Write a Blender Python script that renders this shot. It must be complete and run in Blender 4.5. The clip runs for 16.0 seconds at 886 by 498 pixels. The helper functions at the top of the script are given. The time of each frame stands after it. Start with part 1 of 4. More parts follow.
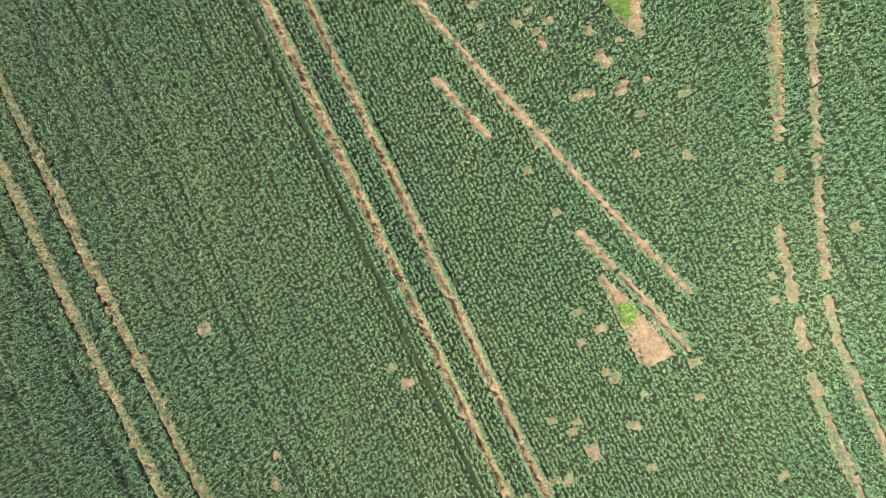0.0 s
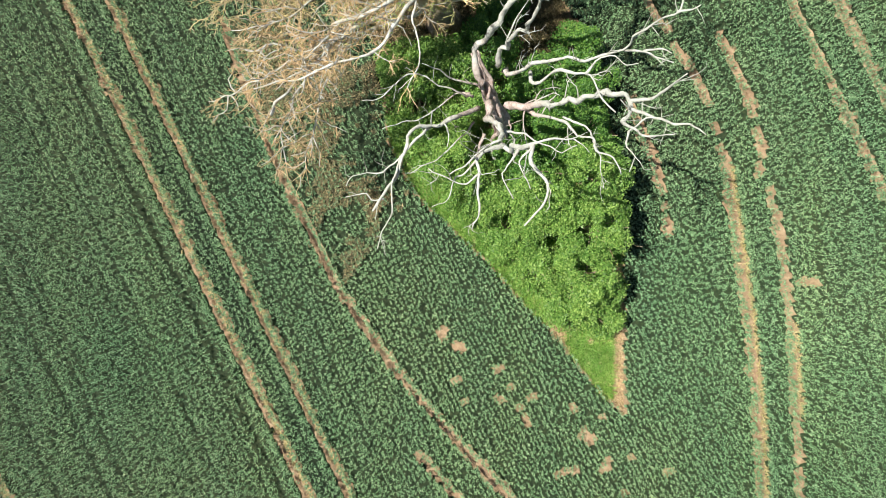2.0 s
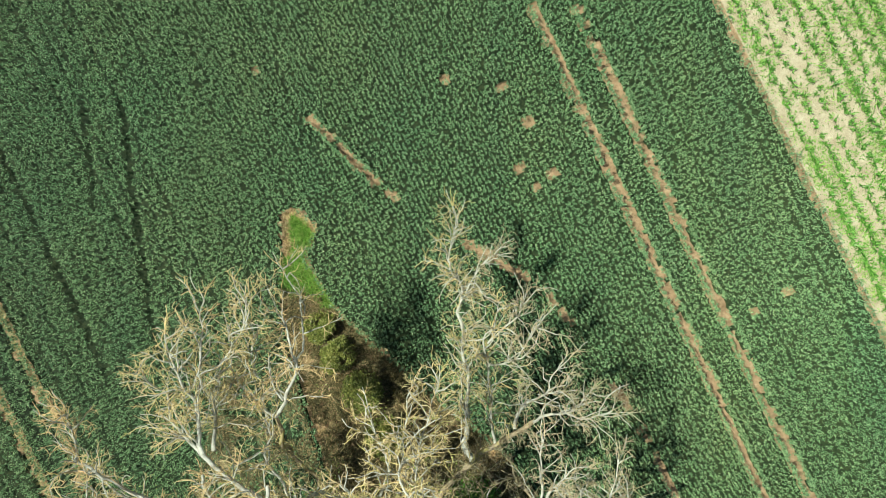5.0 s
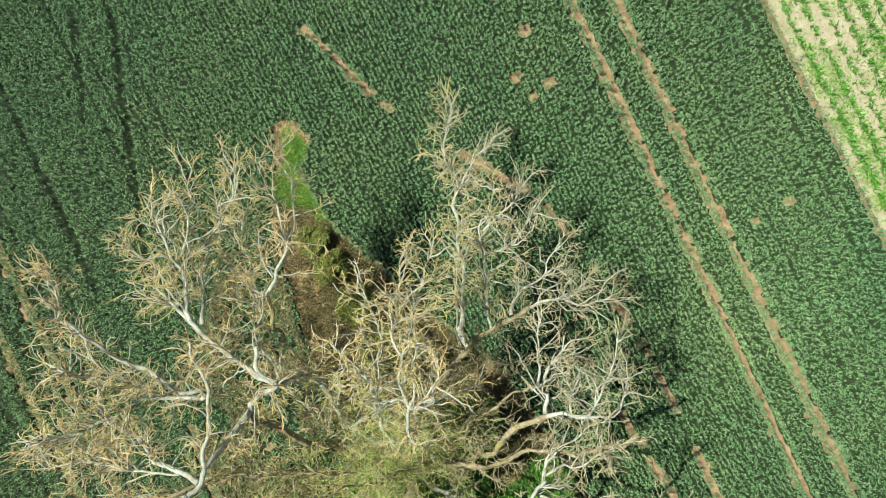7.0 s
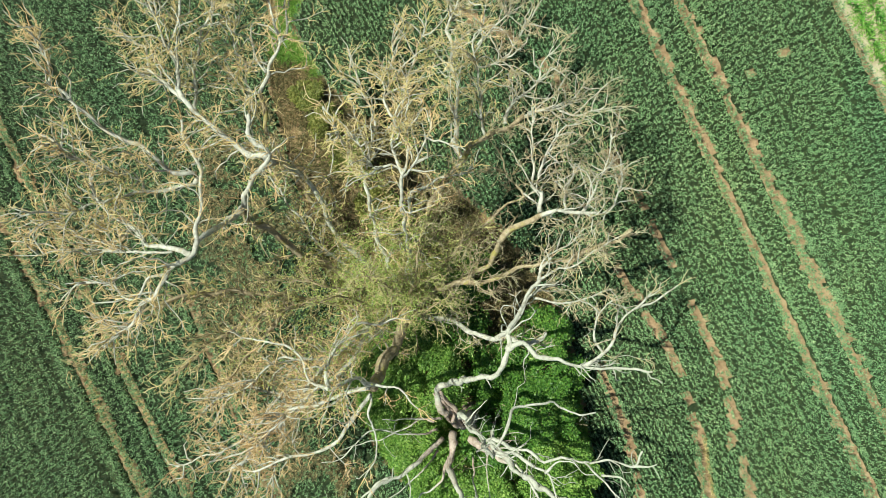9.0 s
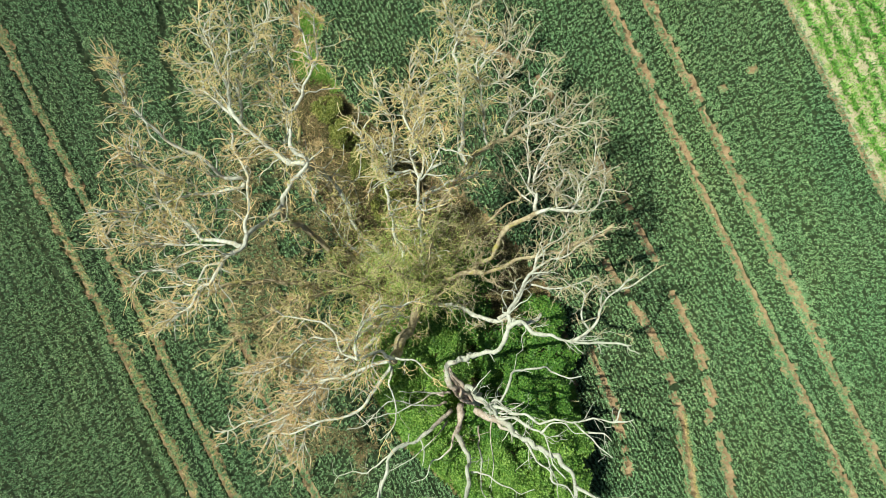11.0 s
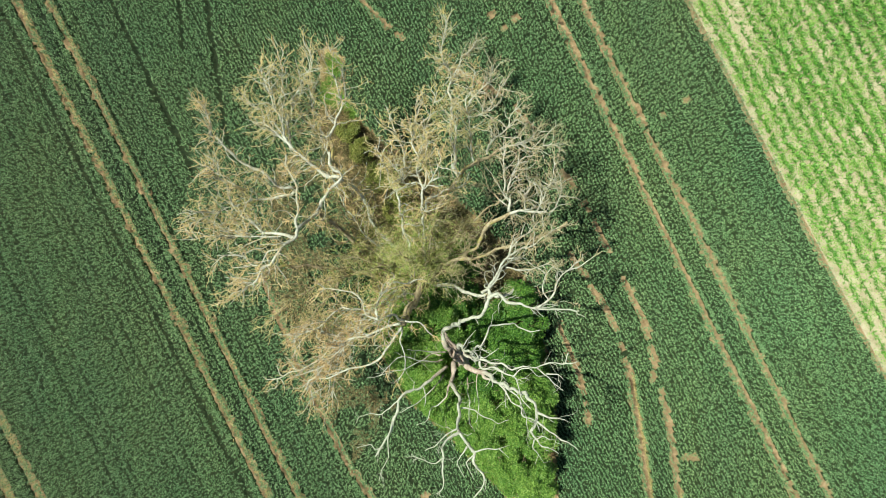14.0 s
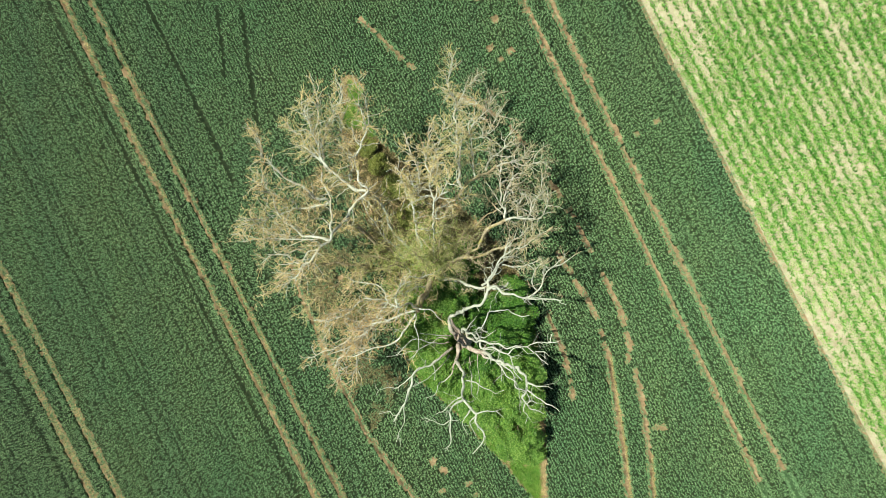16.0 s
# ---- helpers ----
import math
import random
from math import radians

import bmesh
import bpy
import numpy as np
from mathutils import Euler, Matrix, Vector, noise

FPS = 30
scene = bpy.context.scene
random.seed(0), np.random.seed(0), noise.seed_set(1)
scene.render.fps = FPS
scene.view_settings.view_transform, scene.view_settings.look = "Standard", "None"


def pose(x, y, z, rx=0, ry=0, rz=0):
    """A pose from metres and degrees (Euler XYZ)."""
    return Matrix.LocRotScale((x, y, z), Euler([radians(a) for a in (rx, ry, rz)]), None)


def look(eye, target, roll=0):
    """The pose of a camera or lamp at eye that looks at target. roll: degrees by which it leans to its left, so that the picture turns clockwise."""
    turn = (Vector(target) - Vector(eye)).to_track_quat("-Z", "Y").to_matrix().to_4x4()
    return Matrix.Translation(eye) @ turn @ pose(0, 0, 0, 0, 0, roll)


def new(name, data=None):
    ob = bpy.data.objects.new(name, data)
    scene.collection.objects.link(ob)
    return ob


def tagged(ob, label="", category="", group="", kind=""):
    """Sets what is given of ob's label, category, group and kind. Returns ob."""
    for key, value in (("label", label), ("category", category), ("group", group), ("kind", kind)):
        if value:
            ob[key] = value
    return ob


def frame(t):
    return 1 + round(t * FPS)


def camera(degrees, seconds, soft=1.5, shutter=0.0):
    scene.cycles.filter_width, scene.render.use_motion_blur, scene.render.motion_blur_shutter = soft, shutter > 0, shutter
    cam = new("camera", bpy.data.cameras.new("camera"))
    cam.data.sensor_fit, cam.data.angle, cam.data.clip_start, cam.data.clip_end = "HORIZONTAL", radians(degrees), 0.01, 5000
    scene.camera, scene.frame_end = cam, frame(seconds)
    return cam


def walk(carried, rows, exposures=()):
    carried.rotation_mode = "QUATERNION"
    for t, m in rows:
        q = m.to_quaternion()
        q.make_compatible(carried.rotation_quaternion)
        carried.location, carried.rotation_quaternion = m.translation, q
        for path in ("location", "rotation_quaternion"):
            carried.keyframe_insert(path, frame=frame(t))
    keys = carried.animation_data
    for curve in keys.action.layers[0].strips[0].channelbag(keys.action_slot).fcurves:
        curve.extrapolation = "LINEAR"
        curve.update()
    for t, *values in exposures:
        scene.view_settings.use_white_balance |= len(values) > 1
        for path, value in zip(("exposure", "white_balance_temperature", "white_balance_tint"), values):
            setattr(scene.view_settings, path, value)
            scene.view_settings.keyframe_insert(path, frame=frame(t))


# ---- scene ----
cam = camera(66.4, 16.0, 0.2)
# seconds, eye x y z, and the turn of a camera that looks straight down
PATH = [
    (0, 2.598, 3.063, 31.643, -0.11, 1.85, -2.01),
    (0.5, 2.857, 6.846, 31.561, -0.22, 1.77, -2.06),
    (1, 3.209, 11.032, 31.509, -0.26, 1.78, -2.07),
    (1.5, 3.588, 15.696, 31.447, -0.43, 1.81, -2.11),
    (2, 3.958, 20.703, 31.398, -0.54, 1.79, -2.13),
    (2.5, 4.367, 26.195, 31.286, -0.80, 1.78, -2.11),
    (3, 4.785, 31.976, 31.310, -1.12, 1.81, -2.12),
    (3.5, 5.034, 37.074, 31.389, -1.93, 1.69, -2.19),
    (4, 5.385, 40.546, 31.167, -2.01, 1.67, -2.12),
    (4.2, 5.477, 41.582, 31.167, -2.04, 1.65, -2.10),
    (4.6, 5.674, 43.362, 31.108, -2.01, 1.65, -2.09),
    (5, 5.833, 44.231, 30.995, -1.89, 1.64, -2.11),
    (5.4, 5.946, 44.333, 30.860, -1.74, 1.64, -2.15),
    (5.8, 6.005, 43.815, 30.738, -1.58, 1.64, -2.19),
    (6.3, 5.987, 42.516, 30.654, -1.48, 1.64, -2.23),
    (6.5, 5.966, 41.958, 30.626, -1.45, 1.65, -2.26),
    (7, 5.844, 39.967, 30.601, -1.39, 1.62, -2.34),
    (7.5, 5.693, 37.193, 30.491, -1.45, 1.62, -2.50),
    (8, 5.609, 35.093, 30.552, -1.60, 1.52, -2.56),
    (8.5, 5.675, 33.931, 30.602, -1.58, 1.47, -2.62),
    (9, 5.703, 33.527, 30.694, -1.55, 1.45, -2.65),
    (9.2, 5.702, 33.432, 30.667, -1.52, 1.44, -2.68),
    (9.6, 5.679, 33.222, 30.905, -1.46, 1.44, -2.71),
    (10, 5.602, 33.131, 31.541, -1.32, 1.43, -2.77),
    (10.4, 5.507, 33.113, 32.493, -1.15, 1.42, -2.83),
    (10.8, 5.427, 33.121, 33.679, -0.99, 1.41, -2.88),
    (11.3, 5.405, 33.097, 35.366, -0.86, 1.39, -2.90),
    (11.5, 5.463, 33.025, 36.070, -0.80, 1.40, -2.89),
    (12, 5.547, 32.856, 37.819, -0.65, 1.35, -2.86),
    (12.5, 5.581, 32.735, 39.447, -0.58, 1.25, -2.88),
    (13, 5.595, 32.641, 40.974, -0.51, 1.16, -2.87),
    (13.5, 5.599, 32.578, 41.794, -0.49, 1.11, -2.89),
    (14, 5.574, 32.603, 42.854, -0.57, 1.13, -2.92),
    (14.5, 5.409, 32.710, 44.469, -0.67, 1.10, -3.01),
    (15, 5.270, 32.803, 46.351, -0.73, 1.06, -3.02),
    (15.5, 5.224, 32.837, 48.185, -0.76, 1.01, -2.99),
    (16, 5.171, 32.838, 49.939, -0.74, 0.94, -2.90),
]
# seconds, stops, kelvin, tint: the drone's camera closes a little and warms as it climbs
EXPOSURES = [(0.0, 0.96, 6250, 20), (2.5, 0.85, 6300, 10), (3.5, 0.58, 6400, 0), (8.0, 0.61, 6450, -2), (14.0, 0.59, 6600, -4), (16.0, 0.65, 6600, -4)]
walk(cam, [(t, pose(x, y, z, rx, ry, rz)) for t, x, y, z, rx, ry, rz in PATH], EXPOSURES)

# ---- light ----
SUN_FROM = Vector((-0.498, 0.127, 1.0)).normalized()
world = bpy.data.worlds.new("world")
scene.world = world
world.use_nodes = True
wn = world.node_tree.nodes
sky = wn.new("ShaderNodeTexSky")
sky.sky_type = "NISHITA"
sky.sun_disc = False
sky.sun_elevation = math.asin(SUN_FROM.z)
sky.sun_rotation = math.atan2(SUN_FROM.x, SUN_FROM.y)
world.node_tree.links.new(sky.outputs["Color"], wn["Background"].inputs["Color"])
wn["Background"].inputs["Strength"].default_value = 0.040
sun = new("sun", bpy.data.lights.new("sun", "SUN"))
sun.data.energy = 5.0
sun.data.angle = radians(0.53)
sun.data.color = (1.0, 0.95, 0.86)
sun.matrix_world = look(SUN_FROM * 200, (0, 0, 0))

# ---- materials ----


class Mat:
    """A small node-tree builder round one Principled shader."""

    def __init__(self, name, rough=0.7, spec=0.3):
        self.m = bpy.data.materials.new(name)
        self.m.use_nodes = True
        self.t = self.m.node_tree
        self.b = self.t.nodes["Principled BSDF"]
        self.b.inputs["Roughness"].default_value = rough
        self.b.inputs["Specular IOR Level"].default_value = spec

    def link(self, a, b):
        self.t.links.new(a, b)

    def pos(self):
        return self.t.nodes.new("ShaderNodeNewGeometry").outputs["Position"]

    def island(self):
        return self.t.nodes.new("ShaderNodeNewGeometry").outputs["Random Per Island"]

    def noise(self, scale, detail=4.0, rough=0.6, stretch=(1, 1, 1), turn=0.0):
        mp = self.t.nodes.new("ShaderNodeMapping")
        mp.inputs["Scale"].default_value = stretch
        mp.inputs["Rotation"].default_value = (0, 0, turn)
        n = self.t.nodes.new("ShaderNodeTexNoise")
        n.inputs["Scale"].default_value = scale
        n.inputs["Detail"].default_value = detail
        n.inputs["Roughness"].default_value = rough
        self.link(self.pos(), mp.inputs["Vector"])
        self.link(mp.outputs["Vector"], n.inputs["Vector"])
        return n.outputs["Fac"]

    def ramp(self, fac, stops):
        r = self.t.nodes.new("ShaderNodeValToRGB")
        while len(r.color_ramp.elements) < len(stops):
            r.color_ramp.elements.new(0.5)
        for e, (p, c) in zip(r.color_ramp.elements, stops):
            e.position, e.color = p, (*c, 1)
        self.link(fac, r.inputs["Fac"])
        return r.outputs["Color"]

    def mix(self, a, b, fac, blend="MIX"):
        x = self.t.nodes.new("ShaderNodeMix")
        x.data_type, x.blend_type = "RGBA", blend
        for sock, v in ((x.inputs["Factor"], fac), (x.inputs["A"], a), (x.inputs["B"], b)):
            if isinstance(v, (int, float)):
                sock.default_value = v
            elif isinstance(v, tuple):
                sock.default_value = (*v, 1)
            else:
                self.link(v, sock)
        return x.outputs["Result"]

    def math(self, op, a, b=0.0):
        x = self.t.nodes.new("ShaderNodeMath")
        x.operation = op
        for sock, v in zip(x.inputs, (a, b)):
            if isinstance(v, (int, float)):
                sock.default_value = v
            else:
                self.link(v, sock)
        return x.outputs[0]

    def xyz(self):
        s = self.t.nodes.new("ShaderNodeSeparateXYZ")
        self.link(self.pos(), s.inputs[0])
        return s.outputs

    def color(self, c):
        self.link(c, self.b.inputs["Base Color"])
        self.col = c
        return self

    def bump(self, height, dist, strength=1.0):
        n = self.t.nodes.new("ShaderNodeBump")
        n.inputs["Distance"].default_value = dist
        n.inputs["Strength"].default_value = strength
        self.link(height, n.inputs["Height"])
        self.link(n.outputs["Normal"], self.b.inputs["Normal"])
        return self

    def leafy(self, share=0.3):
        """Light also passes through the leaf."""
        tr = self.t.nodes.new("ShaderNodeBsdfTranslucent")
        mx = self.t.nodes.new("ShaderNodeMixShader")
        mx.inputs["Fac"].default_value = share
        self.link(self.col, tr.inputs["Color"])
        self.link(self.b.outputs[0], mx.inputs[1])
        self.link(tr.outputs[0], mx.inputs[2])
        self.link(mx.outputs[0], self.t.nodes["Material Output"].inputs["Surface"])
        return self


ROW_TURN = math.atan2(0.44, 1.0)  # the drill rows lean this far from +y towards -x


def make_soil():
    a = Mat("soil", 0.95, 0.1)
    red = a.ramp(a.noise(2.2, 6, 0.7), [(0.3, (0.175, 0.115, 0.064)), (0.55, (0.345, 0.246, 0.145)), (0.75, (0.50, 0.385, 0.245))])
    pale = a.ramp(a.noise(1.6, 6, 0.7), [(0.3, (0.31, 0.265, 0.165)), (0.55, (0.43, 0.385, 0.265)), (0.75, (0.52, 0.48, 0.35))])
    x, y, _ = a.xyz()
    side = a.math("SUBTRACT", a.math("ADD", x, a.math("MULTIPLY", y, 0.461)), 42.6)
    a.color(a.mix(red, pale, a.math("GREATER_THAN", side, 0.0)))
    return a.bump(a.noise(14, 6, 0.75), 0.06).m


def make_wheat(name, stops, rough=0.55):
    a = Mat(name, rough, 0.25)
    leaf = a.ramp(a.math("ADD", a.math("MULTIPLY", a.island(), 0.40), a.math("MULTIPLY", a.math("SUBTRACT", a.noise(6.5, 2, 0.55), 0.30), 1.5)), stops)
    field = a.ramp(a.noise(0.09, 4, 0.6), [(0.3, (0.86, 0.95, 0.88)), (0.7, (1.18, 1.05, 0.96))])
    streak = a.ramp(a.noise(0.5, 3, 0.6, (1.0, 0.12, 1.0), -ROW_TURN), [(0.3, (0.90, 0.93, 0.95)), (0.7, (1.10, 1.06, 1.0))])
    a.color(a.mix(a.mix(leaf, field, 1.0, "MULTIPLY"), streak, 1.0, "MULTIPLY"))
    a.b.inputs["Diffuse Roughness"].default_value = 1.0
    return a.bump(a.noise(24, 2, 0.6), 0.03).m


def make_leaf(name, dark, mid, light, rough=0.45, share=0.35, odd=None):
    a = Mat(name, rough, 0.4)
    stops = [(0.0, dark), (0.5, mid), (0.93, light)] + [(1.0, odd or light)]
    c = a.ramp(a.island(), stops)
    patch = a.ramp(a.noise(0.7, 3, 0.6), [(0.3, (0.78, 0.86, 0.8)), (0.7, (1.2, 1.12, 1.05))])
    a.color(a.mix(c, patch, 1.0, "MULTIPLY"))
    return a.leafy(share).m


def make_bark(name, stops, patch=None, amount=0.0, scale=1.4):
    """Bark with streaks, and patches of moss or lichen or bare wood over it."""
    a = Mat(name, 0.88, 0.2)
    c = a.ramp(a.noise(5, 6, 0.7), stops)
    if patch:
        c = a.mix(c, patch, a.ramp(a.noise(scale, 5, 0.7), [(0.62 - amount, (0, 0, 0)), (0.72 - amount, (1, 1, 1))]))
    a.color(c)
    return a.bump(a.noise(22, 6, 0.75), 0.03).m


def make_dead():
    """Bleached wood that keeps its pinkish-brown bark near the trunk."""
    a = Mat("bleached_wood", 0.88, 0.2)
    bare = a.ramp(a.noise(5, 6, 0.7), [(0.3, (0.24, 0.225, 0.18)), (0.45, (0.41, 0.42, 0.35)), (0.7, (0.53, 0.56, 0.48))])
    bark = a.ramp(a.noise(7, 6, 0.75), [(0.3, (0.20, 0.15, 0.115)), (0.5, (0.40, 0.325, 0.27)), (0.7, (0.56, 0.50, 0.44))])
    off = a.t.nodes.new("ShaderNodeVectorMath")
    off.operation = "DISTANCE"
    a.link(a.pos(), off.inputs[0])
    off.inputs[1].default_value = (5.6, 25.8, 5.2)
    reach = a.math("ADD", off.outputs["Value"], a.math("MULTIPLY", a.noise(1.3, 4, 0.6), 3.0))
    a.color(a.mix(bark, bare, a.ramp(a.math("MULTIPLY", reach, 0.1), [(0.30, (0, 0, 0)), (0.44, (1, 1, 1))])))
    return a.bump(a.noise(22, 6, 0.75), 0.03).m


def make_twig(name, cols):
    a = Mat(name, 0.85, 0.2)
    n = len(cols)
    c = a.ramp(a.island(), [((i + 0.5) / n, c) for i, c in enumerate(cols)])
    a.color(a.mix(c, a.ramp(a.noise(0.45, 4, 0.6), [(0.35, (0.78, 0.80, 0.74)), (0.65, (1.15, 1.1, 1.05))]), 1.0, "MULTIPLY"))
    return a.m


SOIL = make_soil()
WHEAT = make_wheat("wheat_leaf", [(0.15, (0.042, 0.098, 0.046)), (0.5, (0.122, 0.238, 0.112)), (0.82, (0.280, 0.418, 0.234)), (0.95, (0.40, 0.52, 0.33))])
WHEAT_LOW_SHADED = make_wheat("shaded_lower_wheat_leaf", [(0.15, (0.010, 0.021, 0.008)), (0.5, (0.017, 0.035, 0.013)), (0.9, (0.038, 0.056, 0.022))], 0.8)
WHEAT_FAR = make_wheat("far_wheat_leaf", [(0.2, (0.045, 0.090, 0.042)), (0.5, (0.070, 0.130, 0.060)), (0.85, (0.110, 0.180, 0.090))], 0.8)
WEED = make_leaf("weed_leaf", (0.120, 0.270, 0.048), (0.210, 0.410, 0.082), (0.360, 0.540, 0.160))
MAIZE = make_leaf("maize_leaf", (0.062, 0.172, 0.030), (0.130, 0.335, 0.052), (0.280, 0.500, 0.130))
GRASS = make_leaf("grass_blade", (0.085, 0.20, 0.03), (0.19, 0.38, 0.06), (0.34, 0.50, 0.13), 0.5, 0.22, (0.50, 0.42, 0.22))
STRAW = make_leaf("dry_grass", (0.34, 0.25, 0.12), (0.48, 0.37, 0.19), (0.60, 0.50, 0.30), 0.7, 0.2)
FRINGE = make_leaf("yellowed_leaf", (0.28, 0.26, 0.09), (0.42, 0.36, 0.16), (0.58, 0.49, 0.26), 0.7, 0.25)
SHRUB = make_leaf("shrub_leaf", (0.080, 0.185, 0.031), (0.166, 0.320, 0.060), (0.295, 0.455, 0.112))
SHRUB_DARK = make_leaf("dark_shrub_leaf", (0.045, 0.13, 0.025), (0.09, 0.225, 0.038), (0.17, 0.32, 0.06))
UNDERGROWTH_SHADED = make_leaf("shaded_undergrowth_leaf", (0.060, 0.062, 0.026), (0.135, 0.122, 0.054), (0.29, 0.24, 0.12), 0.6, 0.2, (0.48, 0.38, 0.2))
SHRUB_OLIVE = make_leaf("olive_shrub_leaf", (0.11, 0.14, 0.03), (0.20, 0.23, 0.055), (0.33, 0.34, 0.11))
SPROUT = make_leaf("young_leaf", (0.17, 0.25, 0.05), (0.29, 0.39, 0.09), (0.45, 0.53, 0.18), 0.5, 0.35)
BARK_PALE = make_bark("pale_bark", [(0.3, (0.25, 0.24, 0.19)), (0.5, (0.45, 0.455, 0.39)), (0.7, (0.60, 0.62, 0.54))], (0.392, 0.326, 0.197), 0.06, 1.3)
BARK_DEAD = make_dead()
BARK_TRUNK = make_bark("split_trunk_wood", [(0.3, (0.23, 0.165, 0.125)), (0.5, (0.43, 0.34, 0.28)), (0.7, (0.60, 0.53, 0.46))])
BARK_MOSS = make_bark("mossy_bark", [(0.3, (0.17, 0.135, 0.085)), (0.5, (0.32, 0.265, 0.165)), (0.7, (0.46, 0.41, 0.29))], (0.33, 0.30, 0.095), 0.09)
TWIG_TAN = make_twig("tan_twig", [(0.531, 0.426, 0.209), (0.632, 0.532, 0.302), (0.531, 0.473, 0.198), (0.683, 0.603, 0.405), (0.582, 0.437, 0.271), (0.482, 0.450, 0.189)])
TWIG_WARM = make_twig("warm_twig", [(0.535, 0.368, 0.190), (0.600, 0.458, 0.268), (0.495, 0.378, 0.180), (0.620, 0.500, 0.318), (0.535, 0.378, 0.205)])
TWIG_MOSS = make_twig("lichen_twig", [(0.430, 0.425, 0.185), (0.520, 0.480, 0.250), (0.385, 0.405, 0.165), (0.495, 0.405, 0.260), (0.455, 0.455, 0.215)])
TWIG_BROWN = make_twig("brown_twig", [(0.393, 0.338, 0.218), (0.469, 0.425, 0.296), (0.393, 0.371, 0.197), (0.524, 0.503, 0.382), (0.437, 0.350, 0.240)])
TWIG_PALE = make_twig("pale_twig", [(0.600, 0.462, 0.246), (0.687, 0.561, 0.338), (0.562, 0.451, 0.196), (0.624, 0.528, 0.330), (0.600, 0.418, 0.238)])

# ---- building helpers ----
rng = np.random.default_rng(7)


def mesh_of(name, verts, faces, mat):
    """One mesh from an array of corners and an array of equal-sided faces."""
    me = bpy.data.meshes.new(name)
    verts, faces = np.asarray(verts, np.float32), np.asarray(faces, np.int32)
    n, k = faces.shape
    me.vertices.add(len(verts))
    me.vertices.foreach_set("co", verts.ravel())
    me.loops.add(n * k)
    me.loops.foreach_set("vertex_index", faces.ravel())
    me.polygons.add(n)
    me.polygons.foreach_set("loop_start", np.arange(0, n * k, k, dtype=np.int32))
    me.update(calc_edges=True)
    me.materials.append(mat)
    return me


def smooth(ob):
    ob.data.polygons.foreach_set("use_smooth", np.ones(len(ob.data.polygons), bool))
    return ob


def part(name, me, parent, label=""):
    ob = new(name, me)
    ob.parent = parent
    return tagged(ob, label)


def value_noise(x, y, size, seed):
    """Smooth noise from 0 to 1 with features about size metres across."""
    grid = np.random.default_rng(seed).random((256, 256))
    fx, fy = x / size, y / size
    ix, iy = np.floor(fx).astype(int), np.floor(fy).astype(int)
    tx, ty = fx - ix, fy - iy
    tx, ty = tx * tx * (3 - 2 * tx), ty * ty * (3 - 2 * ty)
    a, b = grid[ix % 256, iy % 256], grid[(ix + 1) % 256, iy % 256]
    c, d = grid[ix % 256, (iy + 1) % 256], grid[(ix + 1) % 256, (iy + 1) % 256]
    return (a * (1 - tx) + b * tx) * (1 - ty) + (c * (1 - tx) + d * tx) * ty


def line_distance(x, y, pts):
    """How far each place lies from a line of points, and how far along the line."""
    best, along, run = np.full(x.shape, 1e9), np.zeros(x.shape), 0.0
    for (ax, ay), (bx, by) in zip(pts, pts[1:]):
        dx, dy = bx - ax, by - ay
        length = math.hypot(dx, dy)
        s = np.clip(((x - ax) * dx + (y - ay) * dy) / length**2, 0, 1)
        d = np.hypot(x - ax - s * dx, y - ay - s * dy)
        near = d < best
        best[near], along[near] = d[near], (run + s * length)[near]
        run += length
    return best, along


def inside(x, y, poly):
    hit = np.zeros(x.shape, bool)
    for (ax, ay), (bx, by) in zip(poly, poly[1:] + poly[:1]):
        cross = (ay > y) != (by > y)
        hit ^= cross & (x < (bx - ax) * (y - ay) / (by - ay + 1e-12) + ax)
    return hit


def edge_x(y):
    """The line where the wheat ends and the maize begins."""
    return 42.55 - 0.461 * y


def straight(x25, slope, off=0.0):
    return [(x25 + off - slope * (y - 25), y) for y in (-70, -20, 10, 40, 70, 120)]


# ---- the wheat field ----
NEAR = (-33.0, 40.0, -13.0, 57.0)
# wheel tracks and gaps: points, half width, how much of the crop is gone
TRACKS = []


def track(pts, half, gone):
    TRACKS.append((pts, half, gone))


track(straight(-10.80, 0.446), 0.150, 1.0)
track(straight(-8.84, 0.442), 0.150, 1.0)
track(straight(-27.2, 0.4544), 0.150, 1.0)
track(straight(-25.25, 0.4558), 0.150, 1.0)
track(straight(21.9, 0.432), 0.14, 1.0)
track(straight(23.95, 0.438), 0.14, 1.0)
track(straight(-10.80, 0.446, -1.05), 0.055, 0.9)
track(straight(-8.84, 0.442, 0.75), 0.045, 0.4)
track(straight(-27.2, 0.4544, -1.25), 0.055, 0.85)
track(straight(21.9, 0.432, -1.5), 0.045, 0.5)
track([(-6.9, 31.5), (-6.35, 29.56), (-4.32, 23.94), (-1.9, 18.7), (0.6, 14.85), (3.8, 10.95), (7.3, 6.85), (10.35, 3.4), (12.9, 0.55)], 0.125, 1.0)
track([(7.85, 3.58), (10.3, 0.93), (12.67, -2.03)], 0.125, 1.0)
track([(1.5, 10.9), (3.89, 8.18)], 0.13, 0.85)
track([(12.4, 31.9), (13.8, 29.7), (15.3, 26.7), (16.05, 23.7)], 0.11, 0.55)
track([(16.05, 23.7), (16.35, 21.2), (16.8, 17.0), (17.08, 13.0), (17.16, 8.6)], 0.17, 1.0)
track([(17.16, 8.6), (17.1, 3.0), (17.95, -1.7), (18.4, -4.0)], 0.11, 0.5)
